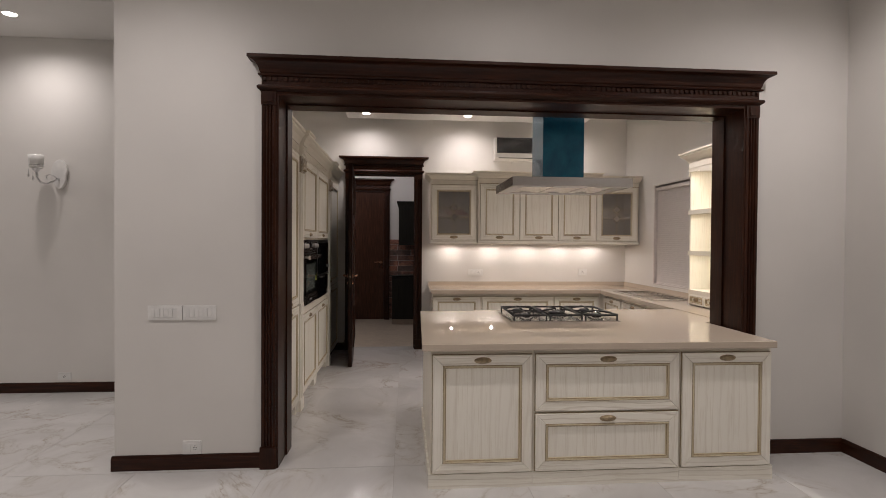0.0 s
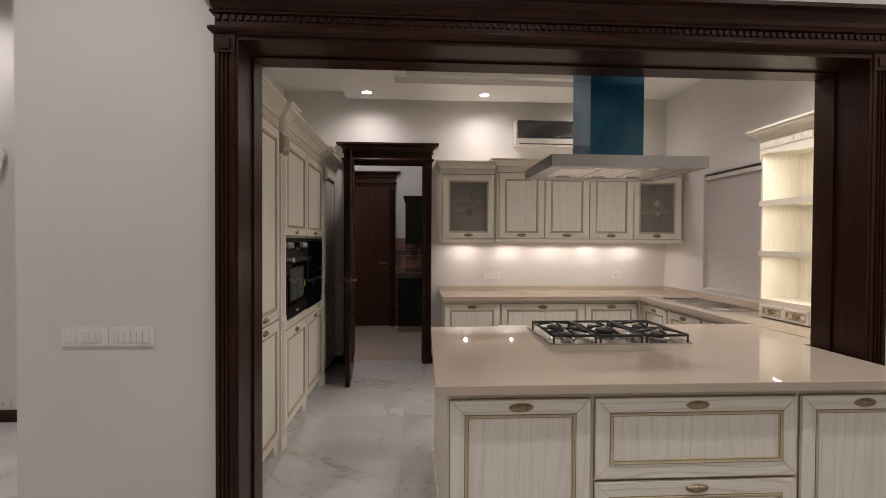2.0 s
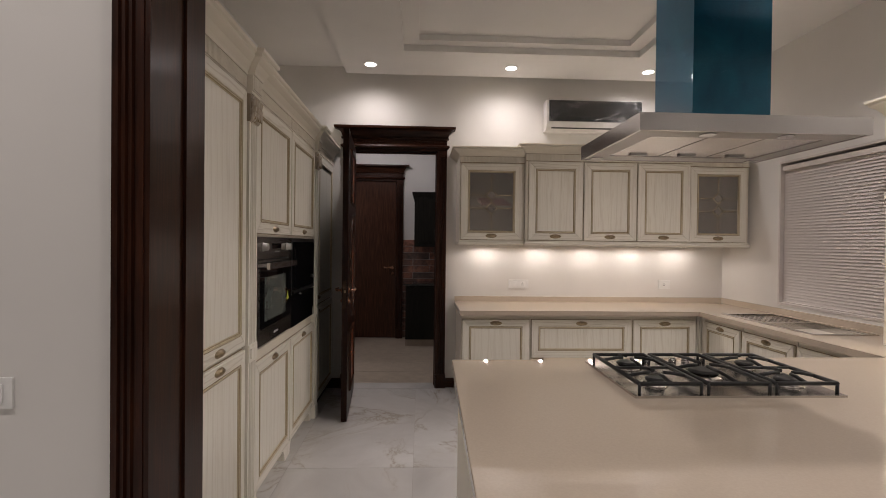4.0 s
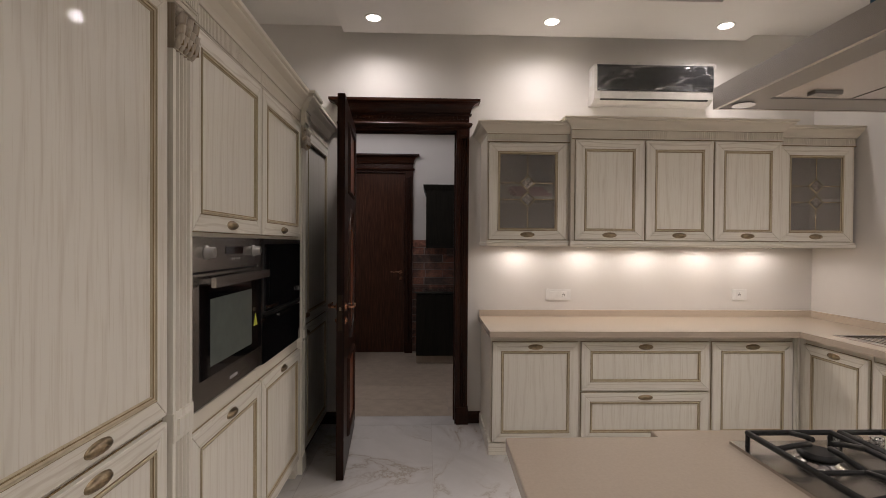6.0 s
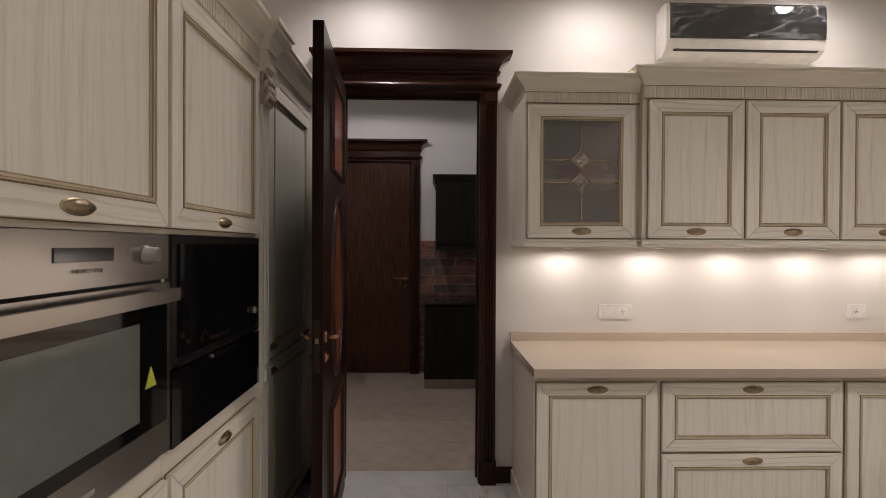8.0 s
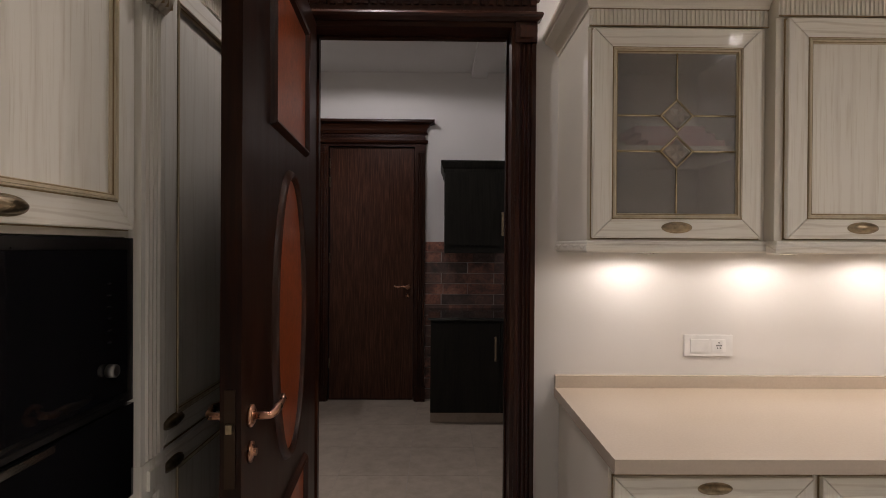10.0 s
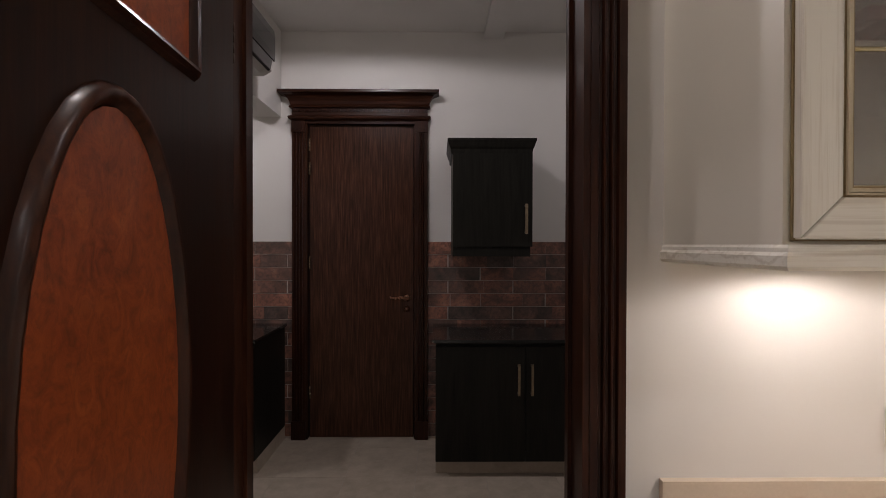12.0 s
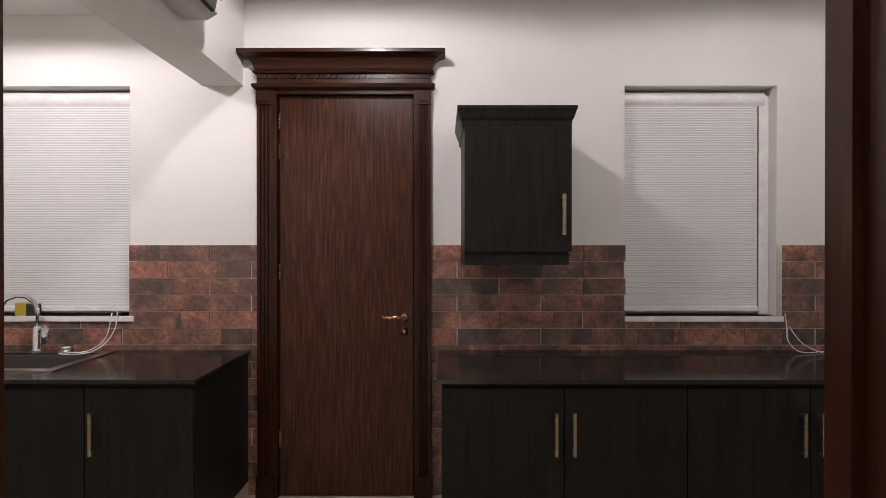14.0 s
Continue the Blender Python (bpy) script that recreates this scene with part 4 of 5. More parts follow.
UYF = 8.36
wall_unit(0.216, 0.822, UYF, ((0.229, 0.798),), True, 2.206, 2.352, "limed ash wall cabinet with a leaded glass door", True, False)
wall_unit(0.824, 2.389, UYF - 0.05, ((0.852, 1.353), (1.371, 1.865), (1.881, 2.372)), False, 2.223, 2.378, "limed ash wall cabinet with three framed doors", True, True)
wall_unit(2.391, 2.985, UYF, ((2.408, 2.955),), True, 2.206, 2.352, "limed ash wall cabinet with a leaded glass door", False, True)
for x in (0.51, 1.05, 1.55, 2.01, 2.48):
    t = thing("under_cabinet_light", pose(x, 8.57, 1.451), "small recessed spotlight under the wall cabinets", "spotlight", "under-cabinet lights")
    part("bezel", lathe(bmesh.new(), [(0.034, -0.006), (0.034, 0.0)], (0, 0, 0)), M_CHROME, t)
    part("lens", lathe(bmesh.new(), [(0.02, -0.0065), (0.02, -0.006)], (0, 0, 0)), M_LED, t)
    spot("under_light_lamp", (x, 8.57, 1.440), UNDER_W, 178, 0.35, 0.014, (1.0, 0.88, 0.82))

# soft pink stack, added to give the pink tint behind the glass
t = thing("pink_stack", pose(0.44, 8.40, 1.82), "added dusty pink stack on a shelf behind glass", "cloth")
for i in range(3):
    part("fold", rbox(-0.02 * i, 0.27 - 0.03 * i, 0.01 * i, 0.16, i * 0.026, i * 0.026 + 0.025, 0.011, 3), M_PINK, t)

# ---- tall cabinet wall, facing +x: local x runs along world y ----
TX = -1.035


def tall(y0):
    return pose(TX, y0, 0, 0, 0, 90)


TD = TX - KL
TTOP = 2.40


def tall_top(t, x0, x1, y=0.0, left=False, right=False):
    part("frieze", boxes((x0, x1, y - 0.012, TD, 2.215, 2.29)), M_CREAM, t)
    reeds(t, x0 + 0.004, x1 - 0.004, 2.22, 2.286, y - 0.0142)
    crown(t, x0, x1, TD, 2.29, left, right, y - 0.016, 0.11)


def feet(t, w):
    part("plinth", boxes((0, w, 0.05, TD, 0.0, 0.095)), M_ASHX, t)
    for a in (0.0, w - 0.09):
        bm = prism(bmesh.new(), [(a, 0.095), (a, 0.0), (a + 0.06, 0.0), (a + 0.068, 0.04), (a + 0.09, 0.07), (a + 0.09, 0.095)] if a == 0 else [(w, 0.095), (a, 0.095), (a, 0.07), (a + 0.022, 0.04), (a + 0.03, 0.0), (w, 0.0)], -0.005, 0.05, 1)
        part("foot", bm, M_ASHV, t)


def tall_pilaster(y0, w, label, end=False):
    t = thing("fluted_pilaster", tall(y0), label, "pilaster", "tall cabinet pilasters")
    pts = [(0, 0.05), (0, -0.03), (0.012, -0.03)]
    n = 4
    for i in range(n):
        a, b = 0.016 + (w - 0.032) * i / n, 0.016 + (w - 0.032) * (i + 1) / n
        pts += [(a + 0.002, -0.03), (a + 0.006, -0.021), (b - 0.006, -0.021), (b - 0.002, -0.03)]
    pts += [(w - 0.012, -0.03), (w, -0.03), (w, 0.05)]
    for i in range(n):
        a, b = 0.016 + (w - 0.032) * i / n, 0.016 + (w - 0.032) * (i + 1) / n
        for z0, z1 in ((0.94, 2.05), (0.11, 0.83)):
            for x in (a + 0.0062, b - 0.0098):
                part("flute_line", boxes((x, x + 0.0036, -0.0225, -0.02, z0, z1)), M_PATINA, t)
    part("shaft", prism(bmesh.new(), pts, 0.93, 2.06), M_ASHV, t)
    part("shaft", prism(bmesh.new(), pts, 0.1, 0.84), M_ASHV, t)
    part("square_block", soft(boxes((-0.002, w + 0.002, -0.034, 0.05, 0.84, 0.93), (0.02, w - 0.02, -0.042, -0.034, 0.86, 0.91)), 0.003), M_ASHV, t)
    part("foot", rbox(-0.003, w + 0.003, -0.036, 0.05, 0, 0.1, 0.003), M_ASHV, t)
    # carved capital: scrolls over three ranks of leaves
    cap = part("capital", rbox(0.004, w - 0.004, -0.032, 0.05, 2.06, 2.2, 0.004), M_CAPITAL, t, "carved gilt-rubbed leaf capital")
    c = w / 2
    for z, k, rr in ((2.085, 5, 0.016), (2.115, 4, 0.02), (2.15, 3, 0.022)):
        for i in range(k):
            x = c + (i - (k - 1) / 2) * w / k
            part("leaf", tube(bmesh.new(), [(x, -0.03, z - 0.02), (x, -0.042, z), (x, -0.052, z + 0.022), (x, -0.048, z + 0.03)], [rr * 0.5, rr * 0.8, rr * 0.55, rr * 0.15], 8), M_CAPITAL, cap)
            part("leaf_vein", boxes((x - 0.001, x + 0.001, -0.056, -0.04, z - 0.012, z + 0.02)), M_PATINA, cap)
    for q in (-1, 1):
        part("scroll", tube(bmesh.new(), [(c + q * (w / 2 - 0.026 + 0.02 * (1 - u / 14) * math.cos(u * 0.75)), -0.04 - u * 0.0005, 2.17 + 0.02 * (1 - u / 14) * math.sin(u * 0.75)) for u in range(12)], 0.007, 6), M_CAPITAL, cap)
    part("abacus", rbox(-0.004, w + 0.004, -0.04, 0.05, 2.2, 2.215, 0.003), M_CREAM, t)
    tall_top(t, -0.002, w + 0.002, -0.034, True, True)
    return t


M_CAPITAL = wood("rubbed_gilt_carving", [(0.3, (0.30, 0.22, 0.13)), (0.55, (0.60, 0.54, 0.45)), (0.8, (0.70, 0.65, 0.57))], 2, 60, 20, 0.45)

A0 = YB + 0.03
t = thing("tall_cabinet", tall(A0), "tall limed ash larder cabinet with two stacked doors", "cabinet", "tall cabinets")
w = 6.304 - A0
part("body", boxes((0, w, 0.001, TD, 0.095, 2.215)), M_CREAM, t)
frame_door(t, 0.012, w - 0.012, 0.935, 2.205, (w / 2 + 0.02, 0.965))
frame_door(t, 0.012, w - 0.012, 0.105, 0.915, (w / 2 + 0.02, 0.883))
feet(t, w), tall_top(t, 0, w)
tall_pilaster(6.308, 0.126, "fluted limed ash pilaster with carved capital beside the oven")

t = thing("tall_cabinet", tall(6.436), "tall limed ash cabinet housing the oven", "cabinet", "tall cabinets")
w = 0.717
part("body", boxes((0, w, 0.001, TD, 0.095, 0.86), (0, w, 0.001, TD, 1.485, 2.215), (0, 0.018, 0.001, TD, 0.86, 1.485), (w - 0.018, w, 0.001, TD, 0.86, 1.485)), M_CREAM, t)
frame_door(t, 0.016, w - 0.01, 1.502, 2.205, (w / 2, 1.532))
frame_door(t, 0.016, w - 0.01, 0.105, 0.80, (w / 2, 0.768))
feet(t, w), tall_top(t, 0, w)
t = thing("tall_cabinet", tall(7.154), "tall limed ash cabinet housing the microwave", "cabinet", "tall cabinets")
w = 0.73
part("body", boxes((0, w, 0.001, TD, 0.095, 0.86), (0, w, 0.001, TD, 1.485, 2.215), (0, 0.012, 0.001, TD, 0.86, 1.485), (w - 0.012, w, 0.001, TD, 0.86, 1.485)), M_CREAM, t)
frame_door(t, 0.01, w - 0.012, 1.502, 2.205, (w / 2, 1.532))
frame_door(t, 0.01, w - 0.012, 0.105, 0.80, (w / 2, 0.768))
feet(t, w), tall_top(t, 0, w)
tall_pilaster(7.886, 0.10, "fluted limed ash pilaster with carved capital beside the refrigerator column")
t = thing("tall_cabinet", tall(7.989), "tall panelled refrigerator column behind the open door", "cabinet", "tall cabinets")
w = KY - 7.989 - 0.004
part("body", boxes((0, w, 0.001, TD, 0.095, 2.215)), M_CREAM, t)
frame_door(t, 0.012, w - 0.05, 0.935, 2.205, (0.06, 0.985))
frame_door(t, 0.012, w - 0.05, 0.105, 0.915, (0.06, 0.87))
part("plinth", boxes((0, w, 0.03, TD, 0.0, 0.095)), M_MAHX, t), tall_top(t, 0, w)

# built-in oven
t = thing("built_in_oven", tall(6.445), "built-in steel oven with a dark glass door", "oven")
w = 0.702
z0, z1 = 0.885, 1.482
part("housing", boxes((0, w, 0.0, 0.5, z0, z1)), M_IRON, t)
part("control_panel", rbox(0.003, w - 0.003, -0.022, -0.001, z1 - 0.122, z1, 0.003), M_STEEL, t)
part("display", boxes((0.28, 0.46, -0.024, -0.0215, z1 - 0.065, z1 - 0.035)), M_BLACKG, t)
for i in range(5):
    part("button", rbox(0.335 + i * 0.018, 0.345 + i * 0.018, -0.027, -0.0215, z1 - 0.088, z1 - 0.08, 0.001), M_STEELD, t)
for x in (0.11, w - 0.11):
    k = part("knob", lathe(bmesh.new(), [(0.026, 0), (0.026, 0.004), (0.021, 0.006), (0.02, 0.03), (0.014, 0.033)], (0, 0, 0), pose(x, -0.022, z1 - 0.055, 90)), M_STEELD, t)
d = part("oven_door", rbox(0.003, w - 0.003, -0.026, -0.002, z0, z1 - 0.13, 0.003), M_STEEL, t)
part("door_glass", rbox(0.05, w - 0.022, -0.028, -0.02, z0 + 0.09, z1 - 0.165, 0.001), M_BLACKG, d)
part("oven_window", boxes((0.13, w - 0.15, -0.0292, -0.0275, z0 + 0.125, z1 - 0.225)), M_OVENG, d)
part("badge", boxes((w / 2 - 0.04, w / 2 + 0.04, -0.0275, -0.0255, z0 + 0.03, z0 + 0.042)), M_GREYP, d)
bm = prism(bmesh.new(), [(w - 0.125, z0 + 0.2), (w - 0.075, z0 + 0.2), (w - 0.1, z0 + 0.255)], -0.0295, -0.0275, 1)
part("warning_sticker", bm, M_YELLOW, d, "yellow-green triangular sticker")
h = part("door_handle", rbox(0.07, w - 0.04, -0.075, -0.058, z1 - 0.178, z1 - 0.143, 0.005), M_STEEL, d)
part("handle_post", boxes((0.1, 0.12, -0.058, -0.026, z1 - 0.17, z1 - 0.15), (w - 0.09, w - 0.07, -0.058, -0.026, z1 - 0.17, z1 - 0.15)), M_STEEL, d)
# built-in microwave over a black drawer
t = thing("built_in_microwave", tall(7.166), "built-in black glass microwave", "microwave")
w = 0.706
part("housing", boxes((0, w, 0.0, 0.4, 1.10, z1)), M_IRON, t)
part("surround", soft(boxes((0.0, w, -0.02, -0.001, 1.10, 1.125), (0.0, w, -0.02, -0.001, z1 - 0.025, z1), (0, 0.03, -0.02, -0.001, 1.125, z1 - 0.025), (w - 0.03, w, -0.02, -0.001, 1.125, z1 - 0.025)), 0.002, 1), M_DARKSTEEL, t)
part("door_glass", rbox(0.032, w - 0.16, -0.028, -0.002, 1.127, z1 - 0.027, 0.002), M_BLACKG, t)
part("microwave_window", boxes((0.08, w - 0.2, -0.0295, -0.0275, 1.17, z1 - 0.07)), M_BLACKG, t)
p = part("control_strip", rbox(w - 0.157, w - 0.032, -0.026, -0.002, 1.127, z1 - 0.027, 0.002), M_BLACKG, t)
part("dial", lathe(bmesh.new(), [(0.015, 0), (0.014, 0.016), (0.01, 0.018)], (0, 0, 0), pose(w - 0.095, -0.026, 1.19, 90)), M_STEELD, p)
for i in range(6):
    part("key", boxes((w - 0.102, w - 0.088, -0.0275, -0.0255, 1.25 + i * 0.026, 1.253 + i * 0.026)), M_DARKSTEEL, p)
part("grip_rail", rbox(0.01, w - 0.05, -0.034, -0.02, 1.103, 1.115, 0.002), M_DARKSTEEL, t)
t = thing("warming_drawer", tall(7.166), "black glass warming drawer below the microwave", "drawer")
part("front", rbox(0.0, w, -0.022, 0.35, 0.872, 1.092, 0.003), M_BLACKG, t)
part("grip", rbox(0.25, w - 0.25, -0.03, -0.02, 1.076, 1.09, 0.002), M_STEEL, t)

# ---- lit shelf unit on the sink run, facing -x: local x runs towards the camera ----
SHY, SHW = 6.64, 1.03
t = thing("shelf_unit", pose(2.665, SHY, SLAB1, 0, 0, -90), "cream open shelf unit with lit shelves and small drawers", "shelf unit")
dep = KX - 2.665
part("side_panel", rbox(0, 0.02, 0, dep, 0, 1.30, 0.002), M_ASHV, t)
part("side_panel", rbox(SHW - 0.02, SHW, 0, dep, 0, 1.30, 0.002), M_ASHV, t)
part("back_panel", boxes((0.02, SHW - 0.02, dep - 0.012, dep - 0.001, 0.12, 1.30)), M_ASHV, t)
part("top_panel", boxes((0, SHW, 0, dep, 1.30, 1.32)), M_CREAM, t)
for z in (0.12, 0.495, 0.89):
    part("front_lip", rbox(0.0 if z > 0.3 else 0.02, SHW if z > 0.3 else SHW - 0.02, -0.016, 0.0, z - 0.012, z + 0.03, 0.003), M_CREAM, t)
    part("shelf", rbox(0.0 if z > 0.3 else 0.02, SHW if z > 0.3 else SHW - 0.02, 0.0005, dep - 0.012, z, z + 0.028, 0.001), M_CREAM, t)
bm = prism(bmesh.new(), [(0.0, 1.38), (0.0, 1.245)] + [(0.02 + (SHW - 0.04) * i / 16, 1.272 + 0.02 * math.cos(math.pi * 2 * i / 16)) for i in range(17)] + [(SHW, 1.245), (SHW, 1.38)], -0.014, 0.0, 1)
part("valance", bm, M_CREAM, t)
reeds(t, 0.004, SHW - 0.004, 1.325, 1.375, -0.0162)
crown(t, 0, SHW, dep, 1.38, True, True, -0.016, 0.1)
part("drawer_case", boxes((0.02, SHW - 0.02, 0.004, dep, 0.004, 0.118)), M_CREAM, t)
for i in range(4):
    a = 0.03 + i * (SHW - 0.06) / 4
    frame_door(t, a + 0.004, a + (SHW - 0.06) / 4 - 0.004, 0.01, 0.108, (a + (SHW - 0.06) / 8, 0.06), False, 0.004, 0.02, "small_drawer", 0.06)
# glowing strips and lamps added as the unit's unseen inner light source
for z in (0.494, 0.889, 1.296):
    s = part("shelf_light", boxes((0.1, SHW - 0.1, 0.006, 0.02, z - 0.006, z)), M_LED, t, "assumed slim lit strip under the shelf")
    area("shelf_lamp", pose(2.665 + 0.05, SHY - SHW / 2, SLAB1 + z - 0.02, 0, 0, 90), SHELF_W, SHW - 0.2, 0.012, (1.0, 0.90, 0.76))


# ---- split air conditioners ----
def air_con(m, w, d, label, wrapped, flap):
    """Against a wall at local y 0, out to local -y."""
    t = thing("air_conditioner", m, label, "air conditioner")
    h, lip = 0.305, 0.085
    out = [(0, 0), (-d * 0.62, 0.0), (-d + 0.012, 0.03), (-d, lip), (-d, h - 0.03), (-d + 0.008, h - 0.01), (-d + 0.03, h), (0, h)]
    part("casing", soft(prism(bmesh.new(), out, 0.0, w, 0), 0.006), M_ACWHITE, t)
    face = [(-d + 0.004, lip + 0.004), (-d - 0.008, lip + 0.006), (-d - 0.011, lip + 0.05), (-d - 0.011, h - 0.07), (-d - 0.006, h - 0.025), (-d + 0.006, h - 0.004), (-d + 0.02, h - 0.004)]
    part("front_panel", soft(prism(bmesh.new(), face, 0.022, w - 0.006, 0), 0.002, 1), M_BLACKG, t, "glossy black front panel")
    part("louvre", prism(bmesh.new(), [(-d - 0.004, lip), (-d + 0.002, lip), (-d + 0.014, 0.032), (-d + 0.007, 0.032)], 0.05, w - 0.04, 0), flap, t, "hinged air outlet flap")
    part("outlet", prism(bmesh.new(), [(-d + 0.009, 0.034), (-d + 0.009, 0.028), (-d + 0.024, 0.0215), (-d + 0.026, 0.026)], 0.05, w - 0.04, 0), M_IRON, t, "dark air outlet slot")
    part("maker_mark", boxes((w * 0.51, w * 0.56, -d - 0.0115, -d - 0.0095, lip + 0.022, lip + 0.028)), M_GREYP, t)
    part("side_sticker", boxes((-0.0006, 0.0, -d * 0.62, -d * 0.2, 0.15, 0.27)), M_BLIND, t, "white paper sticker")
    if wrapped:
        # film pulled taut in long folds that fan out over the front and bunch at one end
        nx, nz = 60, 18
        bm = bmesh.new()
        vs = []
        for j in range(nz + 1):
            row = []
            for i in range(nx + 1):
                u, v = i / nx, j / nz
                f = noise.fractal(Vector((u * 5 + v * 2.5, v * 3 - u * 2, 0.7)), 0.8, 2.0, 4)
                fold = max(0.0, 1 - abs(f) * 5) * 0.014
                row.append(bm.verts.new((0.012 + (w - 0.004) * u, -d - 0.0135 - fold - 0.012 * max(0.0, u - 0.8) * v, lip + 0.002 + (h - lip + 0.004) * v + 0.006 * f)))
            vs.append(row)
        for j in range(nz):
            for i in range(nx):
                bm.faces.new((vs[j][i], vs[j][i + 1], vs[j + 1][i + 1], vs[j + 1][i])).smooth = True
        part("plastic_wrap", bm, M_WRAP, t, "crumpled clear plastic wrap")
        bm = bmesh.new()
        rows = []
        for k in range(9):
            q = k / 8
            wd = 0.014 + 0.012 * q + 0.02 * max(0, 0.3 - q)
            rows.append([bm.verts.new((0.235 + 0.03 * (1 - q) ** 2 + wd * (e - 1), -d - 0.014 - 0.006 * (e % 2) + 0.02 * q, lip + 0.01 - 0.2 * q)) for e in range(3)])
        for a, b in zip(rows, rows[1:]):
            for e in range(2):
                bm.faces.new((a[e], a[e + 1], b[e + 1], b[e]))
        part("loose_wrap_tail", bm, M_WRAP, t, "hanging tail of clear wrap")
    return t


air_con(pose(1.095, KY, 2.595), 0.962, 0.15, "wall air conditioner with black front, still in plastic wrap", True, M_ACWHITE)
air_con(pose(-1.53, 10.70, 2.545, 0, 0, 90) @ pose(-0.95, 0, 0), 0.95, 0.168, "wall air conditioner with black front on the beam", False, M_DARKSTEEL)


# ---- switches and sockets ----
def plate(m, w, h, modules, label, kind):
    t = thing(kind.replace(" ", "_"), m, label, kind)
    part("cover", rbox(0, w, -0.009, 0, 0, h, 0.003), M_WHITEP, t)
    for x0, x1, what in modules:
        if what == "rocker":
            part("rocker", rbox(x0, x1, -0.013, -0.008, h * 0.2, h * 0.8, 0.002), M_WHITEP, t)
        else:
            cx, cz = (x0 + x1) / 2, h / 2
            s = part("outlet", rbox(x0, x1, -0.011, -0.008, h * 0.2, h * 0.8, 0.002), M_WHITEP, t)
            bm = bmesh.new()
            for dx, dz in ((-0.009, 0.0), (0.009, 0.0), (0, 0.0), (0, 0.012), (-0.006, -0.01), (0.006, -0.01)):
                lathe(bm, [(0.003, 0), (0.003, 0.0015)], (0, 0, 0), pose(cx + dx, -0.011, cz + dz, 90), 8)
            part("pin_holes", bm, M_IRON, s)
    return t


sw = [(0.02 + i * 0.027, 0.045 + i * 0.027, "rocker") for i in range(6)]
plate(pose(-1.741, YF, 0.963), 0.212, 0.09, sw, "white six-gang light switch plate on the wall", "light switch")
plate(pose(-1.526, YF, 0.963), 0.205, 0.09, sw, "white six-gang light switch plate on the wall", "light switch")
plate(pose(-1.528, YF, 0.097), 0.115, 0.085, [(0.015, 0.05, "rocker"), (0.056, 0.1, "socket")], "white wall socket above the skirting", "wall socket")
plate(pose(-3.435, LY, 0.115), 0.12, 0.075, [(0.03, 0.095, "socket")], "white wall socket above the skirting", "wall socket")
plate(pose(0.758, KY, 1.011), 0.205, 0.088, [(0.025, 0.1, "rocker"), (0.115, 0.175, "socket")], "white switch and socket plate above the worktop", "wall socket")
plate(pose(2.323, KY, 1.016), 0.118, 0.087, [(0.03, 0.08, "socket")], "white wall socket above the worktop", "wall socket")

# ---- wall sconce ----
t = thing("wall_sconce", pose(-3.40, LY, 2.03), "white and chrome wall sconce with a ribbed glass shade", "wall lamp")
bm = prism(bmesh.new(), [(0.075 * math.cos(a) * (1.0 if math.sin(a) > 0 else 0.8), 0.06 + 0.14 * math.sin(a)) for a in (2 * math.pi * i / 24 for i in range(24))], -0.03, 0.0, 1)
part("back_plate", soft(bm, 0.006), M_WHITEP, t)
bm = bmesh.new()
tube(bm, [(0, -0.03, 0.02), (-0.01, -0.08, -0.01), (-0.05, -0.12, -0.04), (-0.09, -0.14, -0.03), (-0.115, -0.15, 0.02), (-0.12, -0.15, 0.08)], 0.009, 8)
tube(bm, [(0, -0.03, 0.0), (-0.02, -0.07, 0.04), (-0.05, -0.09, 0.05), (-0.07, -0.1, 0.03), (-0.06, -0.1, 0.01)], 0.006, 8)
part("arm", bm, M_CHROME, t, "curled chrome arm")
part("cup", lathe(bmesh.new(), [(0.014, 0.06), (0.034, 0.09), (0.038, 0.1)], (-0.12, -0.15, 0)), M_CHROME, t)
part("glass_shade", lathe(bmesh.new(), [(0.046, 0.1), (0.052, 0.108), (0.056, 0.17), (0.062, 0.22), (0.058, 0.22), (0.046, 0.115)], (-0.12, -0.15, 0)), M_SHADE, t, "pearl glass cylinder shade")
part("shade_band", lathe(bmesh.new(), [(0.056, 0.115), (0.0575, 0.118), (0.0575, 0.128), (0.056, 0.13)], (-0.12, -0.15, 0)), M_CHROME, t)
for dx in (-0.04, 0.0, 0.04):
    part("crystal_drop", lathe(bmesh.new(), [(0.002, 0.09), (0.003, 0.05), (0.009, 0.03), (0.005, 0.012), (0.001, 0.008)], (-0.12 + dx, -0.19, -0.03 if dx == 0 else 0.0), sides=8), M_CHROME, t)


# ---- downlights ----
def downlight(x, y, z, watts, degrees, blend=0.8, colour=WARM):
    t = thing("downlight", pose(x, y, z), "round recessed ceiling downlight, real or added, switched on", "downlight", "ceiling downlights")
    part("trim_ring", lathe(bmesh.new(), [(0.062, -0.004), (0.066, 0.0), (0.062, 0.004)], (0, 0, 0)), M_WHITEP, t)
    part("lens", lathe(bmesh.new(), [(0.05, -0.006), (0.05, -0.004)], (0, 0, 0)), M_LAMP, t)
    spot("downlight_lamp", (x, y, z - 0.03), watts, degrees, blend, 0.05, colour)


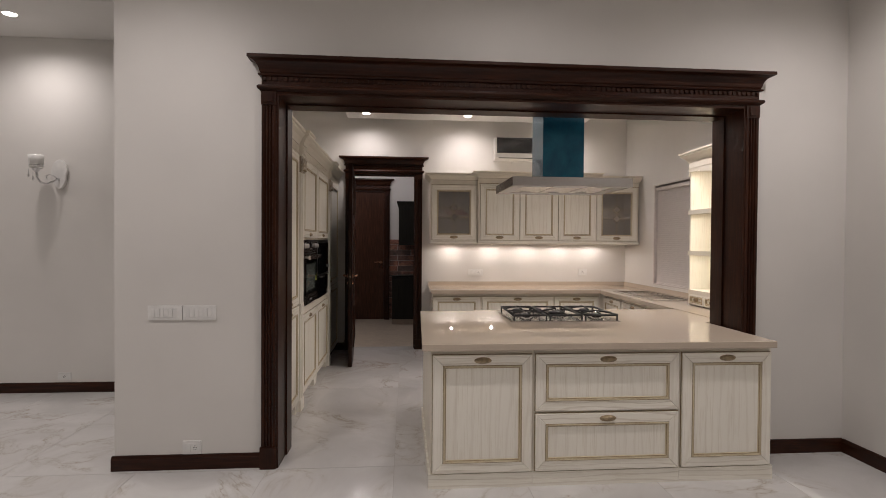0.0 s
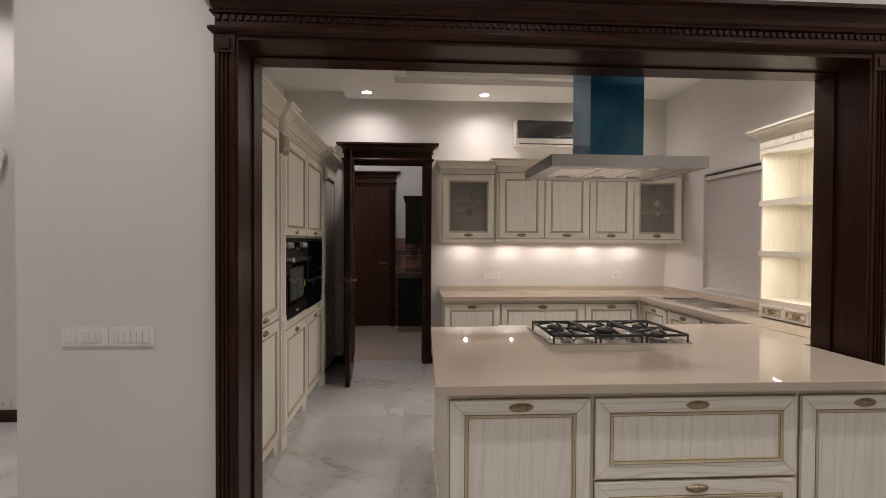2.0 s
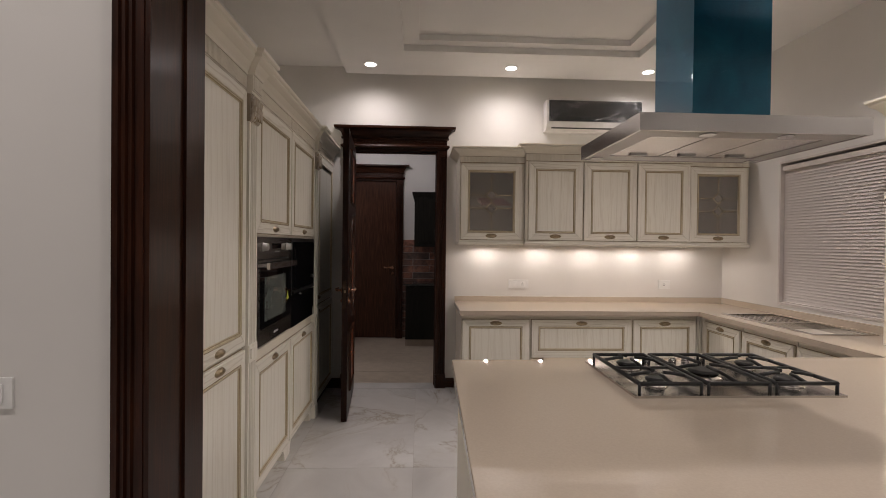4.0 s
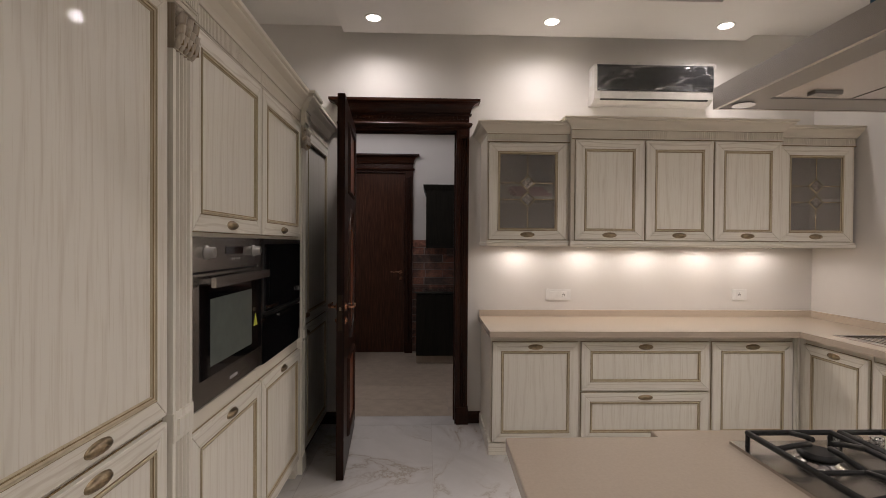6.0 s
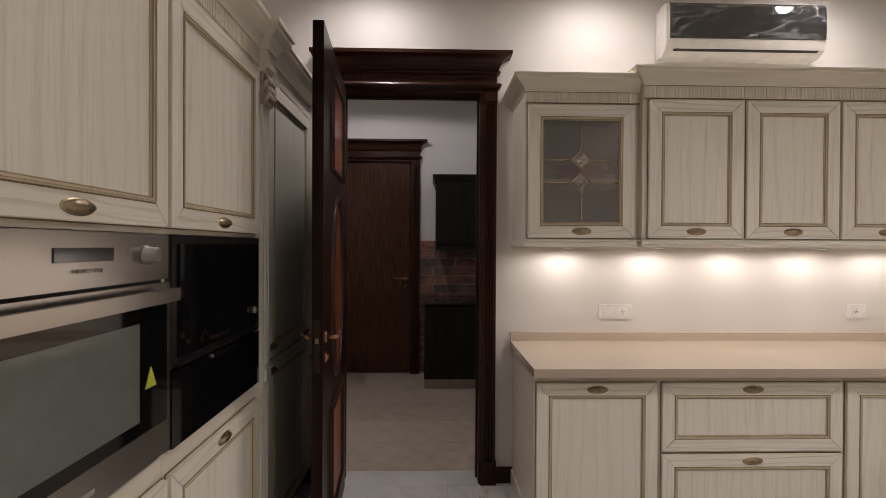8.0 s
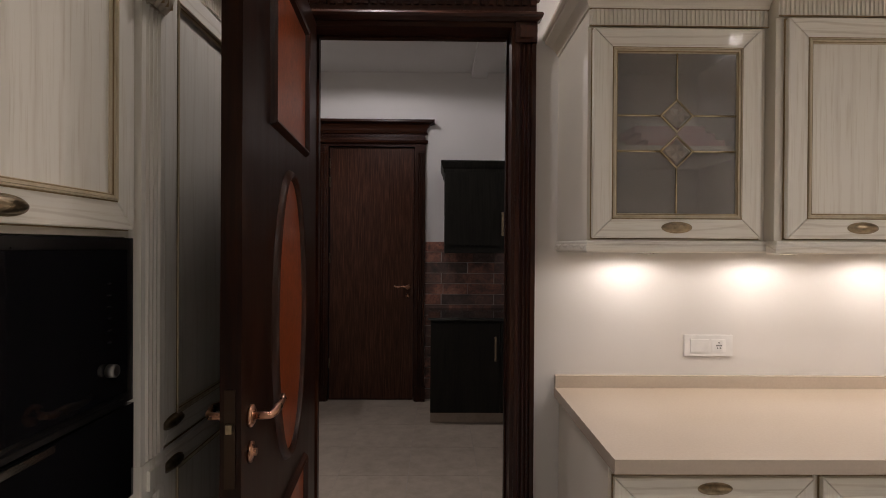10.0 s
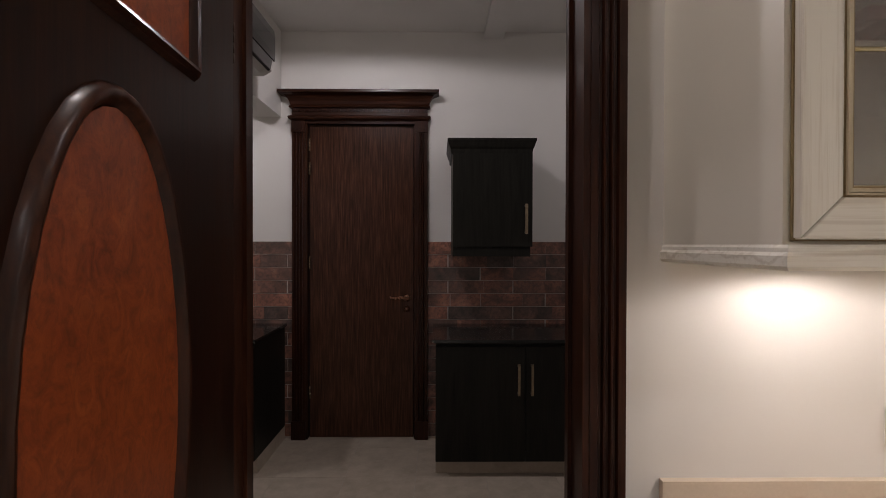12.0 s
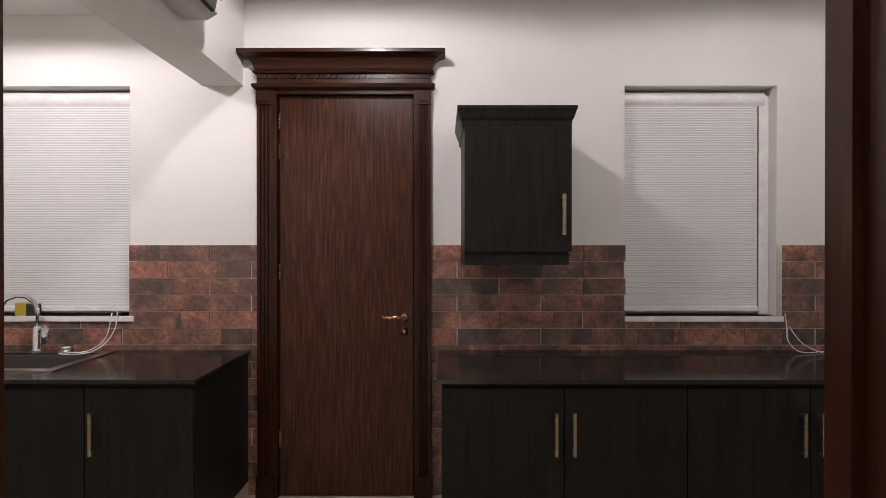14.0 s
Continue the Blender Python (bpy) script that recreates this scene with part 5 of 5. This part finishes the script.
for x in (-0.62, 0.69, 2.0):
    downlight(x, 8.38, 3.11, KITCHEN_W * 0.76, 168, 1.0)
# unseen front row, added and weighted to light the cabinets from in front
for x, k in ((0.69, 0.62), (2.0, 2.15)):
    downlight(x, 6.21, 3.11, KITCHEN_W * k, 150)
# unseen living room downlights on an assumed grid, powers set to suit the walls
for x in (-4.0, -1.6, 0.6, 2.4):
    for y, k in ((-1.2, 0.65), (1.6, 0.65), (4.2, 1.15)):
        downlight(x, y, 3.47, LIVING_W * (0.7 if (x, y) == (0.6, 4.2) else k), 150, colour=CREAMY)
downlight(-3.48, 6.5, 3.39, LIVING_W * 0.66, 165, 1.0, CREAMY)
# unseen second bay downlight, added beside the known one
downlight(-5.0, 6.5, 3.39, LIVING_W * 0.66, 165, 1.0, CREAMY)
# first two placed from the beam's shadows; third added to brighten the right side
for x, y, z in ((-0.86, 10.15, 3.12), (-2.62, 10.3, 2.89), (1.5, 10.0, 3.12)):
    t = thing("ceiling_light", pose(x, y, z), "assumed round white ceiling light in the utility room", "ceiling light")
    part("base", lathe(bmesh.new(), [(0.09, -0.02), (0.09, 0.0)], (0, 0, 0)), M_WHITEP, t)
    part("bulb", lathe(bmesh.new(), [(0.02, -0.05), (0.035, -0.04), (0.035, -0.02)], (0, 0, 0)), M_LAMP, t)
    spot("utility_lamp", (x, y, z - 0.07), UTIL_W * (0.55 if x > 0 else 1.0), 174, 0.17, 0.03, (1.0, 0.92, 0.955))

# ---- utility room ----
UF = 10.735


def dark_unit(x0, x1, handles, label):
    t = thing("base_cabinet", pose(x0, UF, 0), label, "cabinet", "dark utility cabinets")
    w, dep = x1 - x0, UY - UF - 0.004
    part("body", boxes((0, w, 0.0, dep, 0.1, 0.862)), M_DARK, t)
    part("plinth", boxes((0, w, 0.05, dep, 0.0, 0.1)), M_UFLOOR, t, "beige tiled plinth")
    n = len(handles)
    for i, hx in enumerate(handles):
        a, b = i * w / n + 0.002, (i + 1) * w / n - 0.002
        d = part("door", rbox(a, b, -0.02, -0.001, 0.104, 0.842, 0.002), M_DARK, t)
        x = a + 0.04 if hx < 0 else b - 0.04
        part("handle", soft(boxes((x - 0.007, x + 0.007, -0.05, -0.04, 0.533, 0.733), (x - 0.007, x + 0.007, -0.04, -0.02, 0.538, 0.553), (x - 0.007, x + 0.007, -0.04, -0.02, 0.713, 0.728)), 0.002, 1), M_BRASS, d, "slim antique brass bar handle")
    return t


dark_unit(-0.343, 0.802, (1, -1), "black-stained double-door utility base cabinet")
dark_unit(0.805, 1.945, (1, -1), "black-stained double-door utility base cabinet")
dark_unit(1.948, 2.598, (1,), "black-stained single-door utility base cabinet")
dark_unit(-3.15, -2.012, (1, -1), "black-stained base cabinet below the utility sink")
dark_unit(-2.009, -1.502, (-1,), "black-stained single-door base cabinet beside the door")
for x0, x1, label in ((-0.365, 2.6, "polished black granite worktop"), (-3.6, -1.486, "polished black granite worktop with a sink")):
    t = thing("granite_worktop", pose(0, 0, 0), label, "worktop")
    if x0 > -1:
        part("slab", rbox(x0, x1, UF - 0.03, UY - 0.012, 0.865, 0.885, 0.006), M_GRANITE, t)
    else:
        part("slab", soft(grid_slab((x0, -3.15, -2.29, x1), (UF - 0.03, 10.87, 11.27, UY - 0.012), lambda i, j: (i, j) != (1, 1), 0.865, 0.885), 0.004, 2), M_GRANITE, t)
t = thing("utility_sink", pose(0, 0, 0.885), "steel inset sink in the granite worktop", "sink")
part("bowl", boxes((-3.15, -3.13, 10.87, 11.27, -0.16, 0.004), (-2.31, -2.29, 10.87, 11.27, -0.16, 0.004), (-3.13, -2.31, 10.87, 10.89, -0.16, 0.004), (-3.13, -2.31, 11.25, 11.27, -0.16, 0.004), (-3.13, -2.31, 10.89, 11.25, -0.165, -0.16)), M_STEEL, t)
part("rim", soft(boxes((-3.18, -3.13, 10.84, 11.32, 0, 0.007), (-2.31, -2.26, 10.84, 11.32, 0, 0.007), (-3.13, -2.31, 10.84, 10.89, 0, 0.007), (-3.13, -2.31, 11.25, 11.32, 0, 0.007)), 0.003), M_STEEL, t)
t = thing("kitchen_tap", pose(-2.70, 11.285, 0.892), "chrome swan-neck mixer tap by the utility sink", "tap")
part("base", lathe(bmesh.new(), [(0.03, 0), (0.03, 0.01), (0.024, 0.02), (0.022, 0.13), (0.016, 0.15)], (0, 0, 0)), M_CHROME, t)
part("spout", tube(bmesh.new(), [(0, 0, 0.12), (0, 0, 0.24), (-0.01, -0.01, 0.29), (-0.04, -0.03, 0.325), (-0.08, -0.05, 0.33), (-0.12, -0.07, 0.31), (-0.14, -0.08, 0.27), (-0.15, -0.085, 0.22)], 0.0125, 12), M_CHROME, t)
part("lever", tube(bmesh.new(), [(0.02, 0, 0.12), (0.05, -0.01, 0.14), (0.07, -0.03, 0.13), (0.075, -0.04, 0.05)], [0.012, 0.016, 0.02, 0.02], 10), M_CHROME, t)
t = thing("soap_dispenser", pose(-2.53, 11.29, 0.892), "short chrome soap dispenser cap beside the tap", "dispenser")
part("cap", lathe(bmesh.new(), [(0.032, 0), (0.032, 0.03), (0.028, 0.036)], (0, 0, 0)), M_CHROME, t)
t = thing("sponge", pose(-2.905, UY + 0.02, RZ0), "yellow and dark scouring sponge on the window sill", "sponge")
part("foam", rbox(0.0, 0.065, -0.02, 0.025, 0.0, 0.075, 0.008), M_SPONGE, t)
part("scourer", rbox(0.066, 0.12, -0.02, 0.025, 0.0, 0.07, 0.008), M_IRON, t, "dark scouring pad")

t = thing("wall_cabinet", pose(-0.23, 10.88, 0), "black-stained wall cabinet with a moulded top", "cabinet")
w, dep = 0.518, UY - 10.88 - 0.004
part("body", boxes((0, w, 0.0, dep, 1.412, 2.09)), M_DARK, t)
d = part("door", rbox(0.0, w + 0.012, -0.022, -0.002, 1.478, 2.1, 0.002), M_DARK, t)
part("handle", soft(boxes((w - 0.04, w - 0.022, -0.05, -0.04, 1.562, 1.762), (w - 0.04, w - 0.022, -0.04, -0.022, 1.567, 1.582), (w - 0.04, w - 0.022, -0.04, -0.022, 1.742, 1.757)), 0.002, 1), M_BRASS, d, "slim antique brass bar handle")
part("lower_rail", rbox(0, w, -0.012, -0.001, 1.412, 1.472, 0.002), M_DARK, t)
part("crown", mould(bmesh.new(), [(0, 2.09), (0.012, 2.1), (0.014, 2.125), (0.022, 2.14), (0.032, 2.172), (0.036, 2.18), (0.036, 2.196)], 0, w, dep, -0.008), M_DARK, t)

# ---- pieces of floors and walls ----
TH = 8.93                        # where marble meets beige tile
fl = structure("floor", boxes((-6.2, KX + 0.2, -3.2, TH, -0.1, -0.002)), M_GROUT, "white veined marble tile floor with fine joints", "floor")
TXW, TYW, G = 0.81, 1.745, 0.0015
me = mesh_of(soft(boxes((-TXW / 2 + G, TXW / 2 - G, -TYW / 2 + G, TYW / 2 - G, -0.008, 0.0)), 0.001, 1), M_MARBLE, "marble_tile")
for i in range(-7, 4):
    for j in range(-5, 3):
        x, y = -0.175 + (i + 0.5) * TXW, 5.235 + (j + 0.5) * TYW
        if j == 2:
            continue
        if x - TXW / 2 < KX and x + TXW / 2 > -6.2 and not (y > 6.9 and x < -2.3):
            piece("tile", me, fl, pose(x, y, 0, 0, 0, 180 * ((i * 7 + j * 3) % 2)))
me = mesh_of(soft(boxes((-TXW / 2 + G, TXW / 2 - G, 0.0, TH - 5.235 - 2 * TYW - 2 * G, -0.008, 0.0)), 0.001, 1), M_MARBLE, "marble_strip")
for i in range(-3, 4):
    piece("tile", me, fl, pose(-0.175 + (i + 0.5) * TXW, 5.235 + 2 * TYW + G, 0))

fl = structure("floor_utility", boxes((-4.2, 2.8, TH, UY + 0.2, -0.1, -0.002)), M_GROUT, "beige mottled tile floor of the utility room", "floor")
S = 0.45
me = mesh_of(soft(boxes((-S / 2 + 0.001, S / 2 - 0.001, -S / 2 + 0.001, S / 2 - 0.001, -0.008, 0.0)), 0.0008, 1), M_UFLOOR, "floor_tile")
for i in range(-9, 6):
    for j in range(6):
        piece("tile", me, fl, pose(-0.02 + (i + 0.5) * S, TH + (j + 0.5) * S, 0, 0, 0, 90 * ((i * 5 + j * 3) % 4)))

# brick tiles on the utility room's far wall
BW, BH, TOP = 0.5, 0.1, 1.512
brick_wall = structure("wall_tiling", boxes((-4.0, LW0, UY - 0.004, UY, 0, TOP), (LW0, LW1, UY - 0.004, UY, 0, RZ0 - 0.032), (LW1, D20 - 0.102, UY - 0.004, UY, 0, TOP), (D21 + 0.087, RW0, UY - 0.004, UY, 0, TOP), (RW0, RW1, UY - 0.004, UY, 0, RZ0 - 0.032), (RW1, 2.6, UY - 0.004, UY, 0, TOP)), M_SGROUT, "rust and charcoal brick tiling with pale joints", "tiling")
cache = {}
random.seed(11)
spans = ((-4.0, LW1, 0), (LW1, D20 - 0.102, 1), (D21 + 0.087, RW0, 1), (RW0, RW1 + 0.032, 0), (RW1 + 0.032, 2.6, 1))
for a, b, full in spans:
    for r in range(15):
        z1 = TOP - r * BH
        z0 = z1 - BH + 0.006
        if not full:
            if z0 > RZ0 - 0.032:
                continue
            z1 = min(z1, RZ0 - 0.034)
        if z1 - z0 < 0.012 or z1 < 0.8 and not (b < -1.3 and a > -2.3 or a > -0.5 and b < 0.8):
            continue
        x = a - (0.25 if r % 2 else 0.0) - (a * 3.7 % 0.2)
        while x < b:
            x0, x1 = max(x, a), min(x + BW - 0.006, b - 0.001)
            if x1 - x0 > 0.02:
                # every tile is printed as two tones that meet inside it
                cut = [x0, x1] if x1 - x0 < 0.3 else [x0, x0 + (x1 - x0) * random.uniform(0.35, 0.65), x1]
                for c0, c1 in zip(cut, cut[1:]):
                    key = (round(c1 - c0, 2), round(z1 - z0, 3))
                    if key not in cache:
                        cache[key] = mesh_of(boxes((0, key[0] - 0.0004, -0.006, 0, 0, key[1])), M_SLATE, "brick_tile")
                    piece("brick_tile", cache[key], brick_wall, Matrix.Translation((c0, UY - 0.004, z0)))
            x += BW
